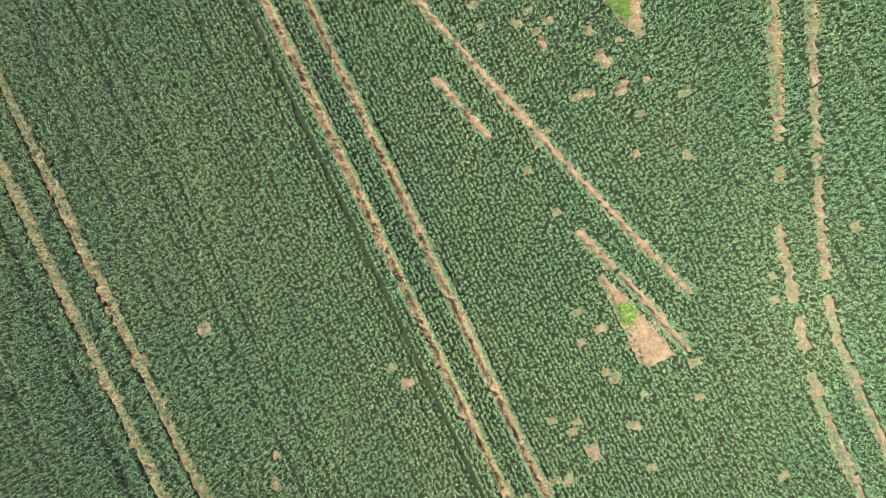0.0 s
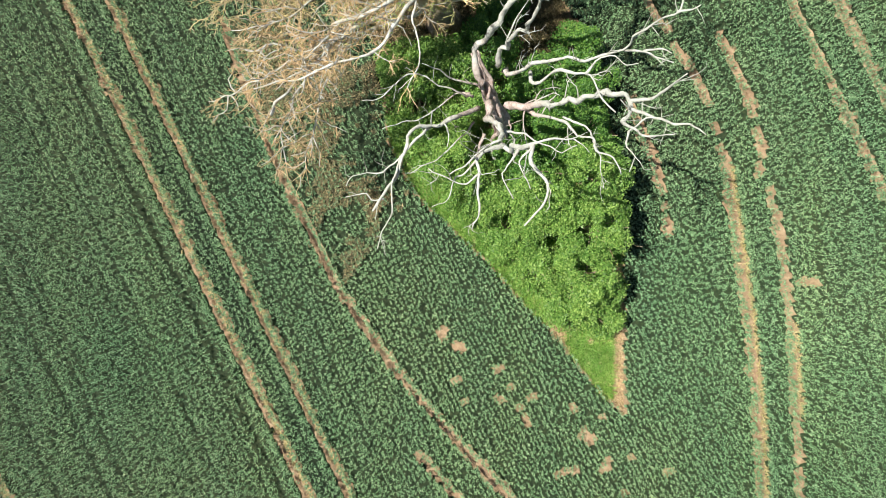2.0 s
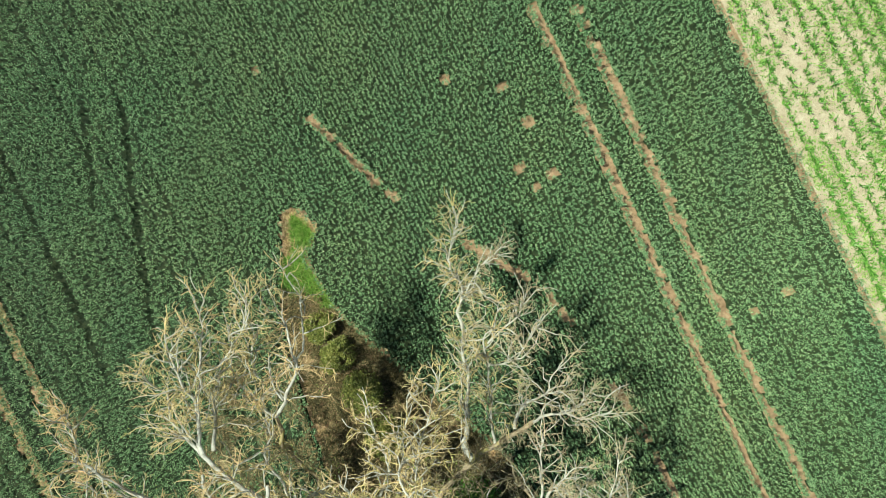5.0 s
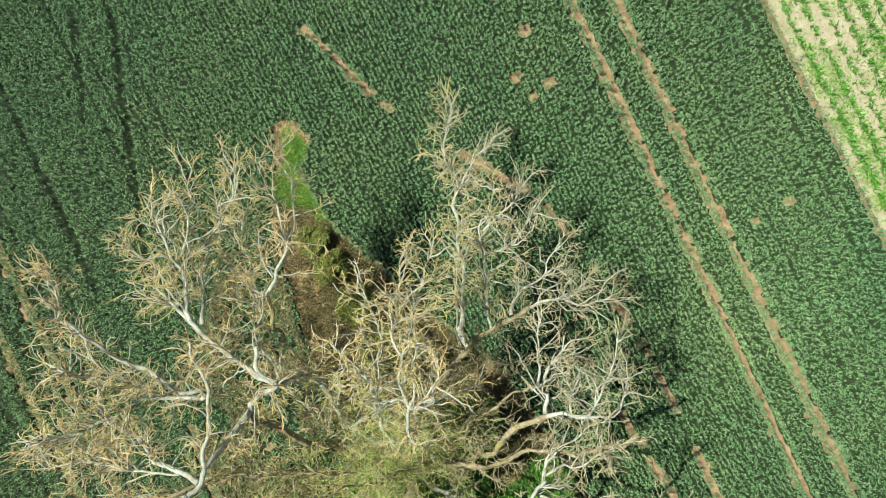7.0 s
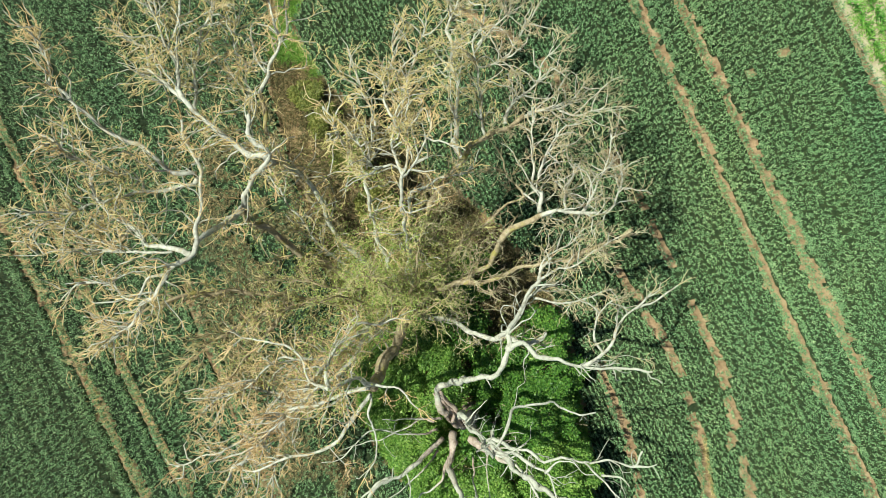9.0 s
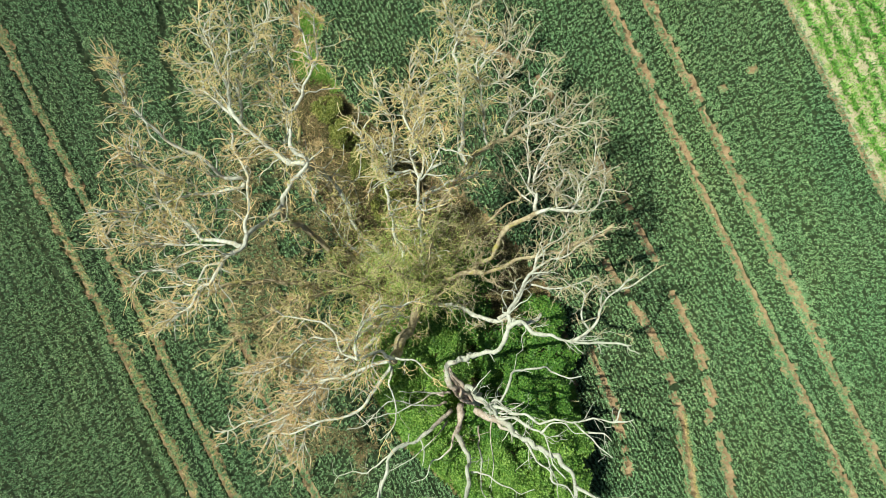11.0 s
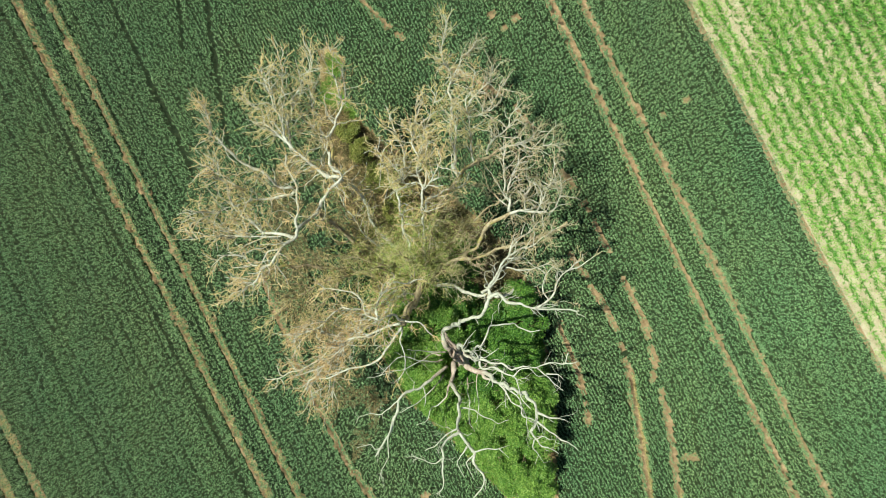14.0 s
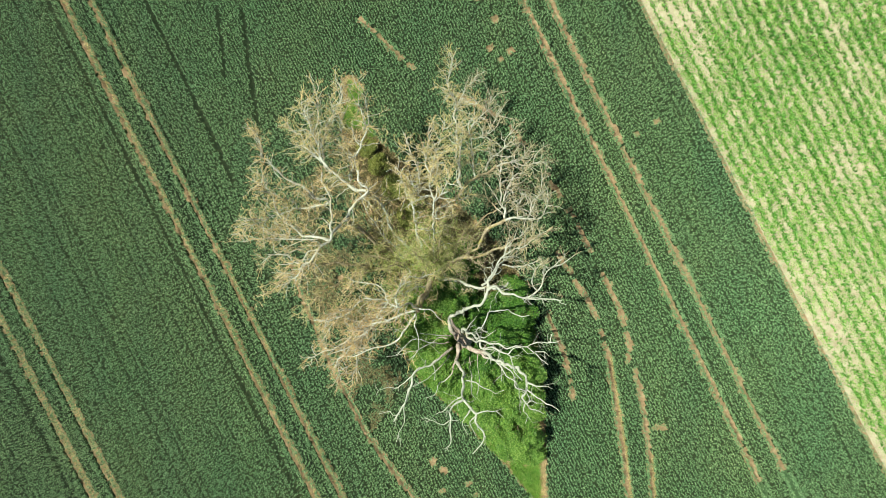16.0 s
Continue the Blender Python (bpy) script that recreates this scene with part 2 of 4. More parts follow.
track([(18.4, -4.0), (19.8, -7.7), (22.0, -13.0)], 0.14, 0.9)
track([(-4.9, 53.2), (-0.9, 49.4)], 0.07, 0.3)
track([(-0.9, 49.4), (-0.38, 48.9), (1.95, 46.4)], 0.125, 1.0)
track([(1.95, 46.4), (4.06, 44.64), (9.3, 41.37), (11.5, 38.4), (13.5, 35.0), (15.6, 30.8)], 0.10, 0.48)
track([(15.6, 30.8), (17.2, 26.6), (17.9, 23.3), (18.4, 20.0)], 0.12, 0.65)
track([(18.4, 20.0), (18.7, 16.5)], 0.11, 0.6)
track([(18.7, 16.5), (18.85, 12.2)], 0.16, 1.0)
track([(18.85, 12.2), (18.9, 3.5), (19.26, -0.7)], 0.11, 0.6)
track([(19.26, -0.7), (19.95, -3.0), (21.54, -7.0), (24.0, -13.0)], 0.125, 0.95)
track([(11.7, 27.2), (12.3, 25.4), (12.9, 23.8)], 0.12, 0.8)
track([(12.9, 23.8), (13.35, 20.9)], 0.10, 0.7)
track([(-9.5, 50.5), (-9.2, 46.5), (-8.7, 41.0), (-8.3, 38.5)], 0.058, 1.0)
track([(-11.3, 50.6), (-11.0, 45.8)], 0.055, 1.0)
track([(-17.6, 54.0), (-13.1, 43.4), (-10.8, 38.0)], 0.058, 1.0)
track([(13.0, 34.2), (14.6, 30.8), (16.2, 27.4)], 0.04, 0.25)
# bare places: x, y, half width, half length
BARE = [(5.2, 51.0, 0.22, 0.2), (7.8, 50.5, 0.2, 0.25), (9.0, 48.8, 0.25, 0.22), (8.5, 46.8, 0.22, 0.25), (10.0, 46.55, 0.25, 0.2), (9.2, 45.9, 0.22, 0.22),
        (18.9, 40.0, 0.2, 0.2), (20.4, 40.8, 0.2, 0.2), (17.5, 23.6, 0.18, 0.4), (19.6, 18.3, 0.55, 0.18), (2.8, 16.6, 0.2, 0.35), (3.5, 15.9, 0.3, 0.2),
        (-9.8, -0.3, 0.2, 0.35), (-0.3, -3.2, 0.25, 0.2), (9.4, 11.4, 0.18, 0.4), (10.2, 10.3, 0.14, 0.35), (8.2, -6.5, 0.4, 0.2), (16.9, -8.0, 0.25, 0.25)]
# where the crop stands thin: x, y, radius, how thin
THIN = [(-2.5, 28.5, 4.0, 0.75), (0.3, 24.0, 3.0, 0.7), (-3.5, 35.0, 3.5, 0.6), (8.5, 9.0, 6.5, 1.0), (5.0, 14.5, 4.5, 0.8), (8.0, -4.5, 6.0, 1.0), (0.5, -4.5, 4.5, 0.55), (13.5, 4.0, 4.5, 0.7), (20.0, 1.0, 4.0, 0.6),
        (18.0, 36.0, 5.0, 0.25), (-6.5, -7.0, 5.0, 0.5), (-9.0, 0.0, 3.0, 0.35), (0.5, 6.0, 3.0, 0.35), (19.0, 17.0, 4.0, 0.4), (13.0, 16.0, 2.5, 0.5)]
ISLAND = [(11.0, 12.5), (8.5, 15.6), (5.0, 19.9), (2.0, 22.9), (0.7, 25.6), (0.4, 29.3), (-1.0, 34.0), (-2.6, 40.5), (-2.45, 43.1), (-2.4, 45.2), (-1.83, 45.4),
          (-0.84, 44.46), (-1.6, 43.1), (0.0, 40.4), (3.6, 37.0), (7.5, 33.6), (10.2, 29.5), (11.15, 23.3), (11.1, 16.8)]
BARE_WEDGE = [(8.9, 1.5), (10.1, 0.3), (11.9, -2.0), (10.9, -2.75), (10.3, -2.1), (9.6, -0.3)]
WEEDY = [(-6.0, 29.5), (-4.0, 24.2), (-1.6, 19.0), (1.6, 22.9), (0.5, 26.0), (0.2, 29.5), (-1.2, 34.0), (-2.7, 40.0), (-5.5, 38.0), (-6.8, 33.0)]


def thinness(x, y):
    thin = np.zeros(x.shape)
    for tx, ty, r, amount in THIN:
        thin = np.maximum(thin, amount * np.exp(-((x - tx) ** 2 + (y - ty) ** 2) / r**2))
    return thin


def stand_cover(x, y, share=0.21):
    """As crop_cover; where the crop stands thin there is bare soil between the plants."""
    u, v = x * math.cos(ROW_TURN) + y * math.sin(ROW_TURN), -x * math.sin(ROW_TURN) + y * math.cos(ROW_TURN)
    ragged = value_noise(u * 0.55, v * 1.5, 0.30, 16) * 0.75 + value_noise(x, y, 1.1, 17) * 0.25
    return crop_cover(x, y) * (ragged > share * thinness(x, y))


def hollow(x, y):
    """1, and less along the narrow lines that the drill has missed."""
    low = np.ones(x.shape)
    for pts, half, gone in TRACKS:
        if half < 0.06:
            d, s = line_distance(x, y, pts)
            low[d < half + 0.02 + 0.05 * gone] = 1 - 0.8 * gone
    return low


def canopy_height(x, y):
    """The top of the crop: rows of unlike plants, a little higher in some places than in others."""
    u = x * math.cos(ROW_TURN) + y * math.sin(ROW_TURN)
    row = np.random.default_rng(21).random(4000)[(np.round(u / 0.20).astype(int)) % 4000]
    z = 0.43 + 0.07 * value_noise(x, y, 3.0, 23) + 0.22 * value_noise(x, y, 0.45, 22) + 0.07 * row
    return z * (1 - 0.2 * thinness(x, y)) * hollow(x, y)


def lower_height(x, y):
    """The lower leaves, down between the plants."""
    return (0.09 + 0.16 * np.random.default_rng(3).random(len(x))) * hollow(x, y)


def crop_cover(x, y, margin=0.0):
    """1 where the wheat stands, 0 where the soil is bare."""
    cover = np.ones(x.shape)
    wob = (value_noise(x, y, 0.35, 11) - 0.5) * 0.09 + (value_noise(x, y, 1.6, 12) - 0.5) * 0.08
    for pts, half, gone in TRACKS:
        if half < 0.06:
            continue
        px, py = [p[0] for p in pts], [p[1] for p in pts]
        box = (x > min(px) - 1) & (x < max(px) + 1) & (y > min(py) - 1) & (y < max(py) + 1)
        if not box.any():
            continue
        d, s = line_distance(x[box], y[box], pts)
        here = np.full(len(d), half - 0.005)
        if gone < 1:
            broken = value_noise(s, s * 0 + len(px) * 7.3 + px[0], 0.9, 13)
            here = (half - 0.01) * np.clip((gone * 1.35 - broken) * 3.0, 0, 1)
        c = cover[box]
        c[(d + wob[box] < here + margin) & (here > 0)] = 0
        cover[box] = c
    for bx, by, hw, hl in BARE:
        d = np.hypot((x - bx) / hw, (y - by) / hl)
        cover[d + wob * 2.5 < 0.8] = 0
    thin = thinness(x, y)
    u = x * math.cos(ROW_TURN) + y * math.sin(ROW_TURN)
    v = -x * math.sin(ROW_TURN) + y * math.cos(ROW_TURN)
    speck = value_noise(u, v * 0.55, 0.17, 14) * 0.62 + value_noise(x, y, 0.9, 15) * 0.38
    cover[speck > 0.985 - 0.03 * thin] = 0
    cover[inside(x + wob, y + wob, ISLAND) | inside(x + wob, y - wob, BARE_WEDGE)] = 0
    cover[x > edge_x(y) + wob * 2 - 0.15] = 0
    return cover


def crop_height(x, y):
    return 0.02 + 0.06 * value_noise(x, y, 0.7, 22) + 0.14 * np.random.default_rng(3).random(len(x)) ** 1.5


def row_grid(step_u, step_v, box):
    """Places along the drill rows inside a box."""
    c, s = math.cos(ROW_TURN), math.sin(ROW_TURN)
    corners = [(x * c + y * s, -x * s + y * c) for x in box[:2] for y in box[2:]]
    u = np.arange(min(p[0] for p in corners), max(p[0] for p in corners), step_u)
    v = np.arange(min(p[1] for p in corners), max(p[1] for p in corners), step_v)
    return np.meshgrid(u, v, indexing="ij")


def to_xy(u, v):
    c, s = math.cos(ROW_TURN), math.sin(ROW_TURN)
    return u * c - v * s, u * s + v * c


def blades(base, azimuth, rise, length, width):
    """One tapered blade for each base place."""
    out = np.stack([np.cos(azimuth) * np.cos(rise), np.sin(azimuth) * np.cos(rise), np.sin(rise)], 1)
    side = np.stack([-np.sin(azimuth), np.cos(azimuth), 0 * azimuth], 1)
    w = (width / 2)[:, None]
    v = np.stack([base - side * w, base + side * w, base + out * length[:, None]], 1)
    return v.reshape(-1, 3), np.arange(len(base) * 3).reshape(-1, 3)


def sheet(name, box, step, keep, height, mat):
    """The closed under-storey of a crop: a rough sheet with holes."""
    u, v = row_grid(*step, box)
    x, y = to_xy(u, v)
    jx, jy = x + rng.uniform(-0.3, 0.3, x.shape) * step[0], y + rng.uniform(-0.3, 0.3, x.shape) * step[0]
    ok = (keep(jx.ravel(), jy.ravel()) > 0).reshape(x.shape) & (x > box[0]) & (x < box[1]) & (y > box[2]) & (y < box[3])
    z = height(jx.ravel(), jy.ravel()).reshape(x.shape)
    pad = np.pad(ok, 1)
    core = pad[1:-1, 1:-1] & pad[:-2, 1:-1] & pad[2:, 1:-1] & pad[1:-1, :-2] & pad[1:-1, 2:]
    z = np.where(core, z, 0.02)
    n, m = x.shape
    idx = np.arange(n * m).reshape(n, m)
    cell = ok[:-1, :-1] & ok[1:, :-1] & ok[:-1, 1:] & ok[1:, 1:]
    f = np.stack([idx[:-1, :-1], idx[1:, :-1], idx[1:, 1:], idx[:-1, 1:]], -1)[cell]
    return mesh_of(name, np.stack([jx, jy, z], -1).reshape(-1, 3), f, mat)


def build_ground():
    """Soil: fine near the tree, then out to the horizon, in one sheet."""
    xs = np.unique(np.concatenate([np.linspace(-3000, -60, 9), np.linspace(-40, 48, 177), np.linspace(70, 3000, 9)]))
    ys = np.unique(np.concatenate([np.linspace(-3000, -40, 9), np.linspace(-20, 64, 169), np.linspace(90, 3000, 9)]))
    x, y = np.meshgrid(xs, ys, indexing="ij")
    z = (value_noise(x.ravel(), y.ravel(), 0.9, 31) - 0.5).reshape(x.shape) * 0.05
    idx = np.arange(x.size).reshape(x.shape)
    f = np.stack([idx[:-1, :-1], idx[1:, :-1], idx[1:, 1:], idx[:-1, 1:]], -1).reshape(-1, 4)
    ob = new("ground", mesh_of("ground", np.stack([x, y, z], -1).reshape(-1, 3), f, SOIL))
    return tagged(smooth(ob), "dry reddish-brown farm soil under the crops", "soil", kind="structure")


def edge_plants():
    """Plants that close the sides of the full wheel tracks."""
    xs, ys = [], []
    for pts, half, gone in TRACKS:
        if half < 0.11 or gone < 0.8:
            continue
        for a, b in zip(np.array(pts)[:-1], np.array(pts)[1:]):
            way = b - a
            length = np.linalg.norm(way)
            n = int(length * 16)
            s, off = rng.random(n), (half + rng.uniform(0.07, 0.15, n)) * np.where(rng.random(n) < 0.5, 1, -1)
            xs.append(a[0] + way[0] * s - way[1] / length * off)
            ys.append(a[1] + way[1] * s + way[0] / length * off)
    x, y = np.concatenate(xs), np.concatenate(ys)
    ok = worked(x, y) & (x < edge_x(y)) & (crop_cover(x, y, -0.04) > 0)
    return x[ok], y[ok]


def build_fringe():
    """Yellowed lower leaves of the plants that line the wheel tracks."""
    xs, ys = [], []
    for pts, half, gone in TRACKS:
        if half < 0.145:
            continue
        p = np.array(pts)
        for a, b in zip(p[:-1], p[1:]):
            way = b - a
            length = np.linalg.norm(way)
            n = int(length * 90 * gone)
            s, off = rng.random(n), half + rng.uniform(-0.06, 0.07, n)
            normal = np.array([-way[1], way[0]]) / length
            off = off * np.where(rng.random(n) < 0.95, 1, -1) * np.where(normal[0] > 0, 1, -1)
            xs.append(a[0] + way[0] * s + normal[0] * off)
            ys.append(a[1] + way[1] * s + normal[1] * off)
    x, y = np.concatenate(xs), np.concatenate(ys)
    ok = (x > NEAR[0]) & (x < NEAR[1]) & (y > NEAR[2]) & (y < NEAR[3])
    x, y = x[ok], y[ok]
    n = len(x)
    v3, f = blades(np.stack([x, y, rng.uniform(0.0, 1.0, n) ** 1.2 * 0.40], 1), rng.uniform(0, 6.3, n), np.radians(rng.uniform(5, 75, n)), rng.uniform(0.10, 0.24, n), rng.uniform(0.022, 0.042, n))
    tagged(new("yellowed_leaves", mesh_of("yellowed_leaves", v3, f, FRINGE)), "yellowed lower wheat leaves along the wheel tracks", "wheat", kind="stuff")


def worked(x, y, margin=0.0):
    """The stretch of the field whose plants are built one by one."""
    return (x > NEAR[0] + margin) & (x < NEAR[1] - margin) & (y > NEAR[2] + margin) & (y < NEAR[3] - margin) & ((y > 12.0 + margin) | ((x > -22.5 + margin) & (x < 26.0 - margin)))


def build_wheat():
    """Plants on drill rows: a closed, rough canopy of leaf tops with its sides, and on it tufts of single blades."""
    under = new("wheat_understorey", sheet("wheat_understorey", NEAR, (0.20, 0.17), lambda x, y: stand_cover(x, y) * worked(x, y), lower_height, WHEAT_LOW_SHADED))
    tagged(under, "dense lower leaves of the wheat crop, darkened for the shade between plants", "wheat", kind="stuff")
    u, v = row_grid(0.20, 0.172, NEAR)
    row = np.repeat(rng.uniform(0.86, 1.08, u.shape[0]) * np.where(rng.random(u.shape[0]) < 0.12, 0.58, 1.0), u.shape[1])
    u, v = u.ravel() + rng.normal(0, 0.028, u.size), v.ravel() + rng.uniform(-0.06, 0.06, v.size)
    x, y = to_xy(u, v)
    ok = worked(x, y) & (x < edge_x(y) + 0.1)
    x, y, row = x[ok], y[ok], row[ok]
    ok = (crop_cover(x, y, -0.01) > 0) & (hollow(x, y) > 0.55) & (rng.random(len(x)) < np.where(inside(x, y, WEEDY), 0.80, 0.97))
    ok &= (stand_cover(x, y) > 0) | (rng.random(len(x)) < 0.55)
    x, y, row = x[ok], y[ok], row[ok]
    ex, ey = edge_plants()
    x, y, row = np.concatenate([x, ex]), np.concatenate([y, ey]), np.concatenate([row, np.full(len(ex), 1.28)])
    top = canopy_height(x, y) * row * rng.uniform(0.66, 1.22, len(x))
    got = []
    for per, low, high, rise, length, width, spread in ((8, 0.30, 0.86, (30, 78), (0.08, 0.13), (0.044, 0.064), 0.050), (4, 0.84, 1.08, (8, 50), (0.07, 0.12), (0.032, 0.044), 0.045)):
        X, Y, Z = np.repeat(x, per), np.repeat(y, per), np.repeat(top, per)
        n = len(X)
        azimuth, out = rng.uniform(0, 2 * math.pi, n), spread * np.sqrt(rng.random(n))
        dx, dy = to_xy(np.cos(azimuth) * out * 0.95, np.sin(azimuth) * out * 1.1)
        base = np.stack([X + dx, Y + dy, Z * rng.uniform(low, high, n)], 1)
        got.append(blades(base, azimuth + rng.normal(0, 0.8, n), np.radians(rng.uniform(*rise, n)), rng.uniform(*length, n), rng.uniform(*width, n)))
    v3, f = np.vstack([got[0][0], got[1][0]]), np.vstack([got[0][1], got[1][1] + len(got[0][0])])
    crop = new("wheat_crop", mesh_of("wheat_crop", v3, f, WHEAT))
    tagged(crop, "dense blue-green young wheat standing in drilled rows", "wheat", kind="stuff")
    build_fringe()
    far = new("far_wheat", sheet("far_wheat", (-170, 42, -150, 190), (2.0, 2.0), lambda x, y: 1.0 * ((x < edge_x(y)) & ~worked(x, y, 3.6)), crop_height, WHEAT_FAR))
    tagged(far, "green wheat crop stretching away beyond the tracks", "wheat", kind="stuff")


build_ground()
build_wheat()

# ---- the maize field ----


def lushness(x, y):
    """How green the maize stands: streaks along the rows, patches, and a poor strip by the field edge."""
    u = x * math.cos(ROW_TURN) + y * math.sin(ROW_TURN)
    v = -x * math.sin(ROW_TURN) + y * math.cos(ROW_TURN)
    return value_noise(u, v * 0.13, 1.3, 41) * 0.48 + value_noise(x, y, 3.5, 44) * 0.30 + value_noise(x, y, 0.9, 42) * 0.22 + 0.17 * np.exp(-(((x - edge_x(y) - 3.9) / 1.3) ** 2)) + 0.11 * (x > edge_x(y) + 5) - 0.06 * (x < edge_x(y) + 2.4)


def build_maize():
    """Young maize in rows, with pale dry soil between them and weedy green patches."""
    c, s = math.cos(ROW_TURN + 0.018), math.sin(ROW_TURN + 0.018)
    rows = np.arange(0.55, 34, 0.75)
    along = np.arange(-20, 80, 0.165)
    a, v = np.meshgrid(rows, along, indexing="ij")
    a, v = a.ravel() + rng.normal(0, 0.085, a.size), v.ravel() + rng.uniform(-0.08, 0.08, v.size)
    x0 = edge_x(25.0)
    x, y = x0 + a * c - (v - 25) * s, 25 + a * s + (v - 25) * c
    lush = lushness(x, y)
    box = (x < 44) & (y > 2) & (y < 60) & (x > edge_x(y) + 0.3)
    ok = box & (rng.random(len(x)) < np.clip(0.92 + (lush - 0.30) * 2.4, 0.50, 1.0))
    x, y, lush = x[ok], y[ok], lush[ok]
    n = 10
    size = 0.66 + 0.50 * np.clip((lush - 0.3) * 2, 0, 1)
    X, Y, S = np.repeat(x, n), np.repeat(y, n), np.repeat(size, n)
    azimuth = rng.uniform(0, 2 * math.pi, len(X))
    rise = np.radians(rng.uniform(0, 65, len(X)))
    base = np.stack([X + rng.normal(0, 0.03, len(X)), Y + rng.normal(0, 0.03, len(X)), rng.uniform(0.05, 0.32, len(X)) * S], 1)
    v3, f = blades(base, azimuth, rise, rng.uniform(0.18, 0.42, len(X)) * S, rng.uniform(0.05, 0.085, len(X)) * S)
    crop = new("maize_crop", mesh_of("maize_crop", v3, f, MAIZE))
    tagged(crop, "bright green young maize plants in wide rows", "maize", kind="stuff")
    # weeds that close the ground between the rows in patches
    px, py = rng.uniform(18, 44, 470000), rng.uniform(2, 60, 470000)
    lush = lushness(px, py)
    ok = (px > edge_x(py) + 0.1) & (rng.random(len(px)) < np.clip((lush - 0.28) * 3.4, 0.08, 0.95) * np.where(value_noise(px, py, 0.5, 43) > 0.38, 1.0, 0.25))
    px, py = px[ok], py[ok]
    v3, f = blades(np.stack([px, py, rng.uniform(0, 0.12, len(px))], 1), rng.uniform(0, 6.3, len(px)), np.radians(rng.uniform(5, 60, len(px))),
                   rng.uniform(0.07, 0.18, len(px)), rng.uniform(0.03, 0.06, len(px)))
    weeds = new("field_weeds", mesh_of("field_weeds", v3, f, WEED))
    tagged(weeds, "low green weeds closing the gaps between maize rows", "weeds", kind="stuff")


# ---- the grassy island in the field ----




def scatter_in(poly, n):
    xs, ys = [p[0] for p in poly], [p[1] for p in poly]
    x, y = rng.uniform(min(xs), max(xs), n), rng.uniform(min(ys), max(ys), n)
    ok = inside(x, y, poly)
    return x[ok], y[ok]


def build_grass():
    x, y = scatter_in(ISLAND, 520000)
    dry = value_noise(x, y, 1.3, 51) * 0.6 + value_noise(x, y, 0.4, 52) * 0.4
    d, _ = line_distance(x, y, [(11.05, 12.4), (11.1, 16.8), (11.15, 19.0)])
    d2, _ = line_distance(x, y, [(-2.35, 43.4), (-2.35, 45.2), (-1.83, 45.35), (-0.9, 44.5)])
    bare = np.minimum(d * 0.8, d2 * 1.3) < 0.42
    bare |= np.hypot(x - 8.1, (y - 16.3) * 0.7) < 0.45
    lean = dry + np.where(bare, 0.30, -0.17)
    green = lean < 0.60
    straw = ~green & (rng.random(len(x)) < 0.42)
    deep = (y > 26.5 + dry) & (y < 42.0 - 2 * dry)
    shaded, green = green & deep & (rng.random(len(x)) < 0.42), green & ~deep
    for name, mask, mat, text in (("undergrowth", shaded, UNDERGROWTH_SHADED, "olive-brown undergrowth under the tree, darkened for its shade"), ("grass", green, GRASS, "rough bright green grass under the trees"), ("dry_grass", straw, STRAW, "dry straw-coloured grass at the edge of the trees")):
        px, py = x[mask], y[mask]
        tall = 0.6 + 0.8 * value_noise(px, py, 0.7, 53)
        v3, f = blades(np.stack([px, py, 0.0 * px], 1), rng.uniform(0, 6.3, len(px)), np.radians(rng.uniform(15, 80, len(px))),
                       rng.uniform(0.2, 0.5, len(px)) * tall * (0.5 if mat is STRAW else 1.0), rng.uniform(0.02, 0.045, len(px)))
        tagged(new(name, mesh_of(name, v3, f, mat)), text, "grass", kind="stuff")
    # weeds and seedlings in the thin crop beside the tree
    x, y = scatter_in(WEEDY, 110000)
    keep = value_noise(x, y, 1.1, 55) * 0.6 + value_noise(x, y, 0.35, 56) * 0.4 > 0.46
    x, y = x[keep], y[keep]
    v3, f = blades(np.stack([x, y, rng.uniform(0.15, 0.55, len(x))], 1), rng.uniform(0, 6.3, len(x)), np.radians(rng.uniform(0, 50, len(x))), rng.uniform(0.08, 0.2, len(x)), rng.uniform(0.025, 0.055, len(x)))
    tagged(new("weedy_crop", mesh_of("weedy_crop", v3, f, UNDERGROWTH_SHADED)), "olive and brown weeds in the thin crop beside the tree", "weeds", kind="stuff")
    x, y = scatter_in(BARE_WEDGE, 9000)
    keep = (np.hypot((x - 10.0) * 1.3, y + 0.4) < 0.9 * value_noise(x, y, 0.45, 54) + 0.18) | (rng.random(len(x)) < 0.03)
    x, y = x[keep], y[keep]
    v3, f = blades(np.stack([x, y, 0 * x], 1), rng.uniform(0, 6.3, len(x)), np.radians(rng.uniform(15, 70, len(x))), rng.uniform(0.12, 0.32, len(x)), rng.uniform(0.03, 0.06, len(x)))
    tagged(new("weed_patch", mesh_of("weed_patch", v3, f, GRASS)), "green weeds growing in a bare wedge of soil", "weeds", kind="stuff")


# ---- wood ----


def smooth_path(pts, step=0.3, wiggle=0.0, seed=0):
    """A rounded, slightly crooked path through a few points."""
    p = np.array(pts, float)
    ext = np.vstack([2 * p[0] - p[1], p, 2 * p[-1] - p[-2]])
    out = []
    for i in range(len(p) - 1):
        a, b, c, d = ext[i : i + 4]
        n = max(2, int(np.linalg.norm(c - b) / step))
        for t in np.arange(n) / n:
            out.append(0.5 * (2 * b + (c - a) * t + (2 * a - 5 * b + 4 * c - d) * t**2 + (3 * b - a - 3 * c + d) * t**3))
    out.append(p[-1])
    out = np.array(out)
    if wiggle:
        r = np.random.default_rng(seed).normal(0, wiggle, out.shape)
        r[1:-1] = (r[:-2] + r[1:-1] + r[2:]) / 2
        r[0] = r[-1] = 0
        out += r
    return out


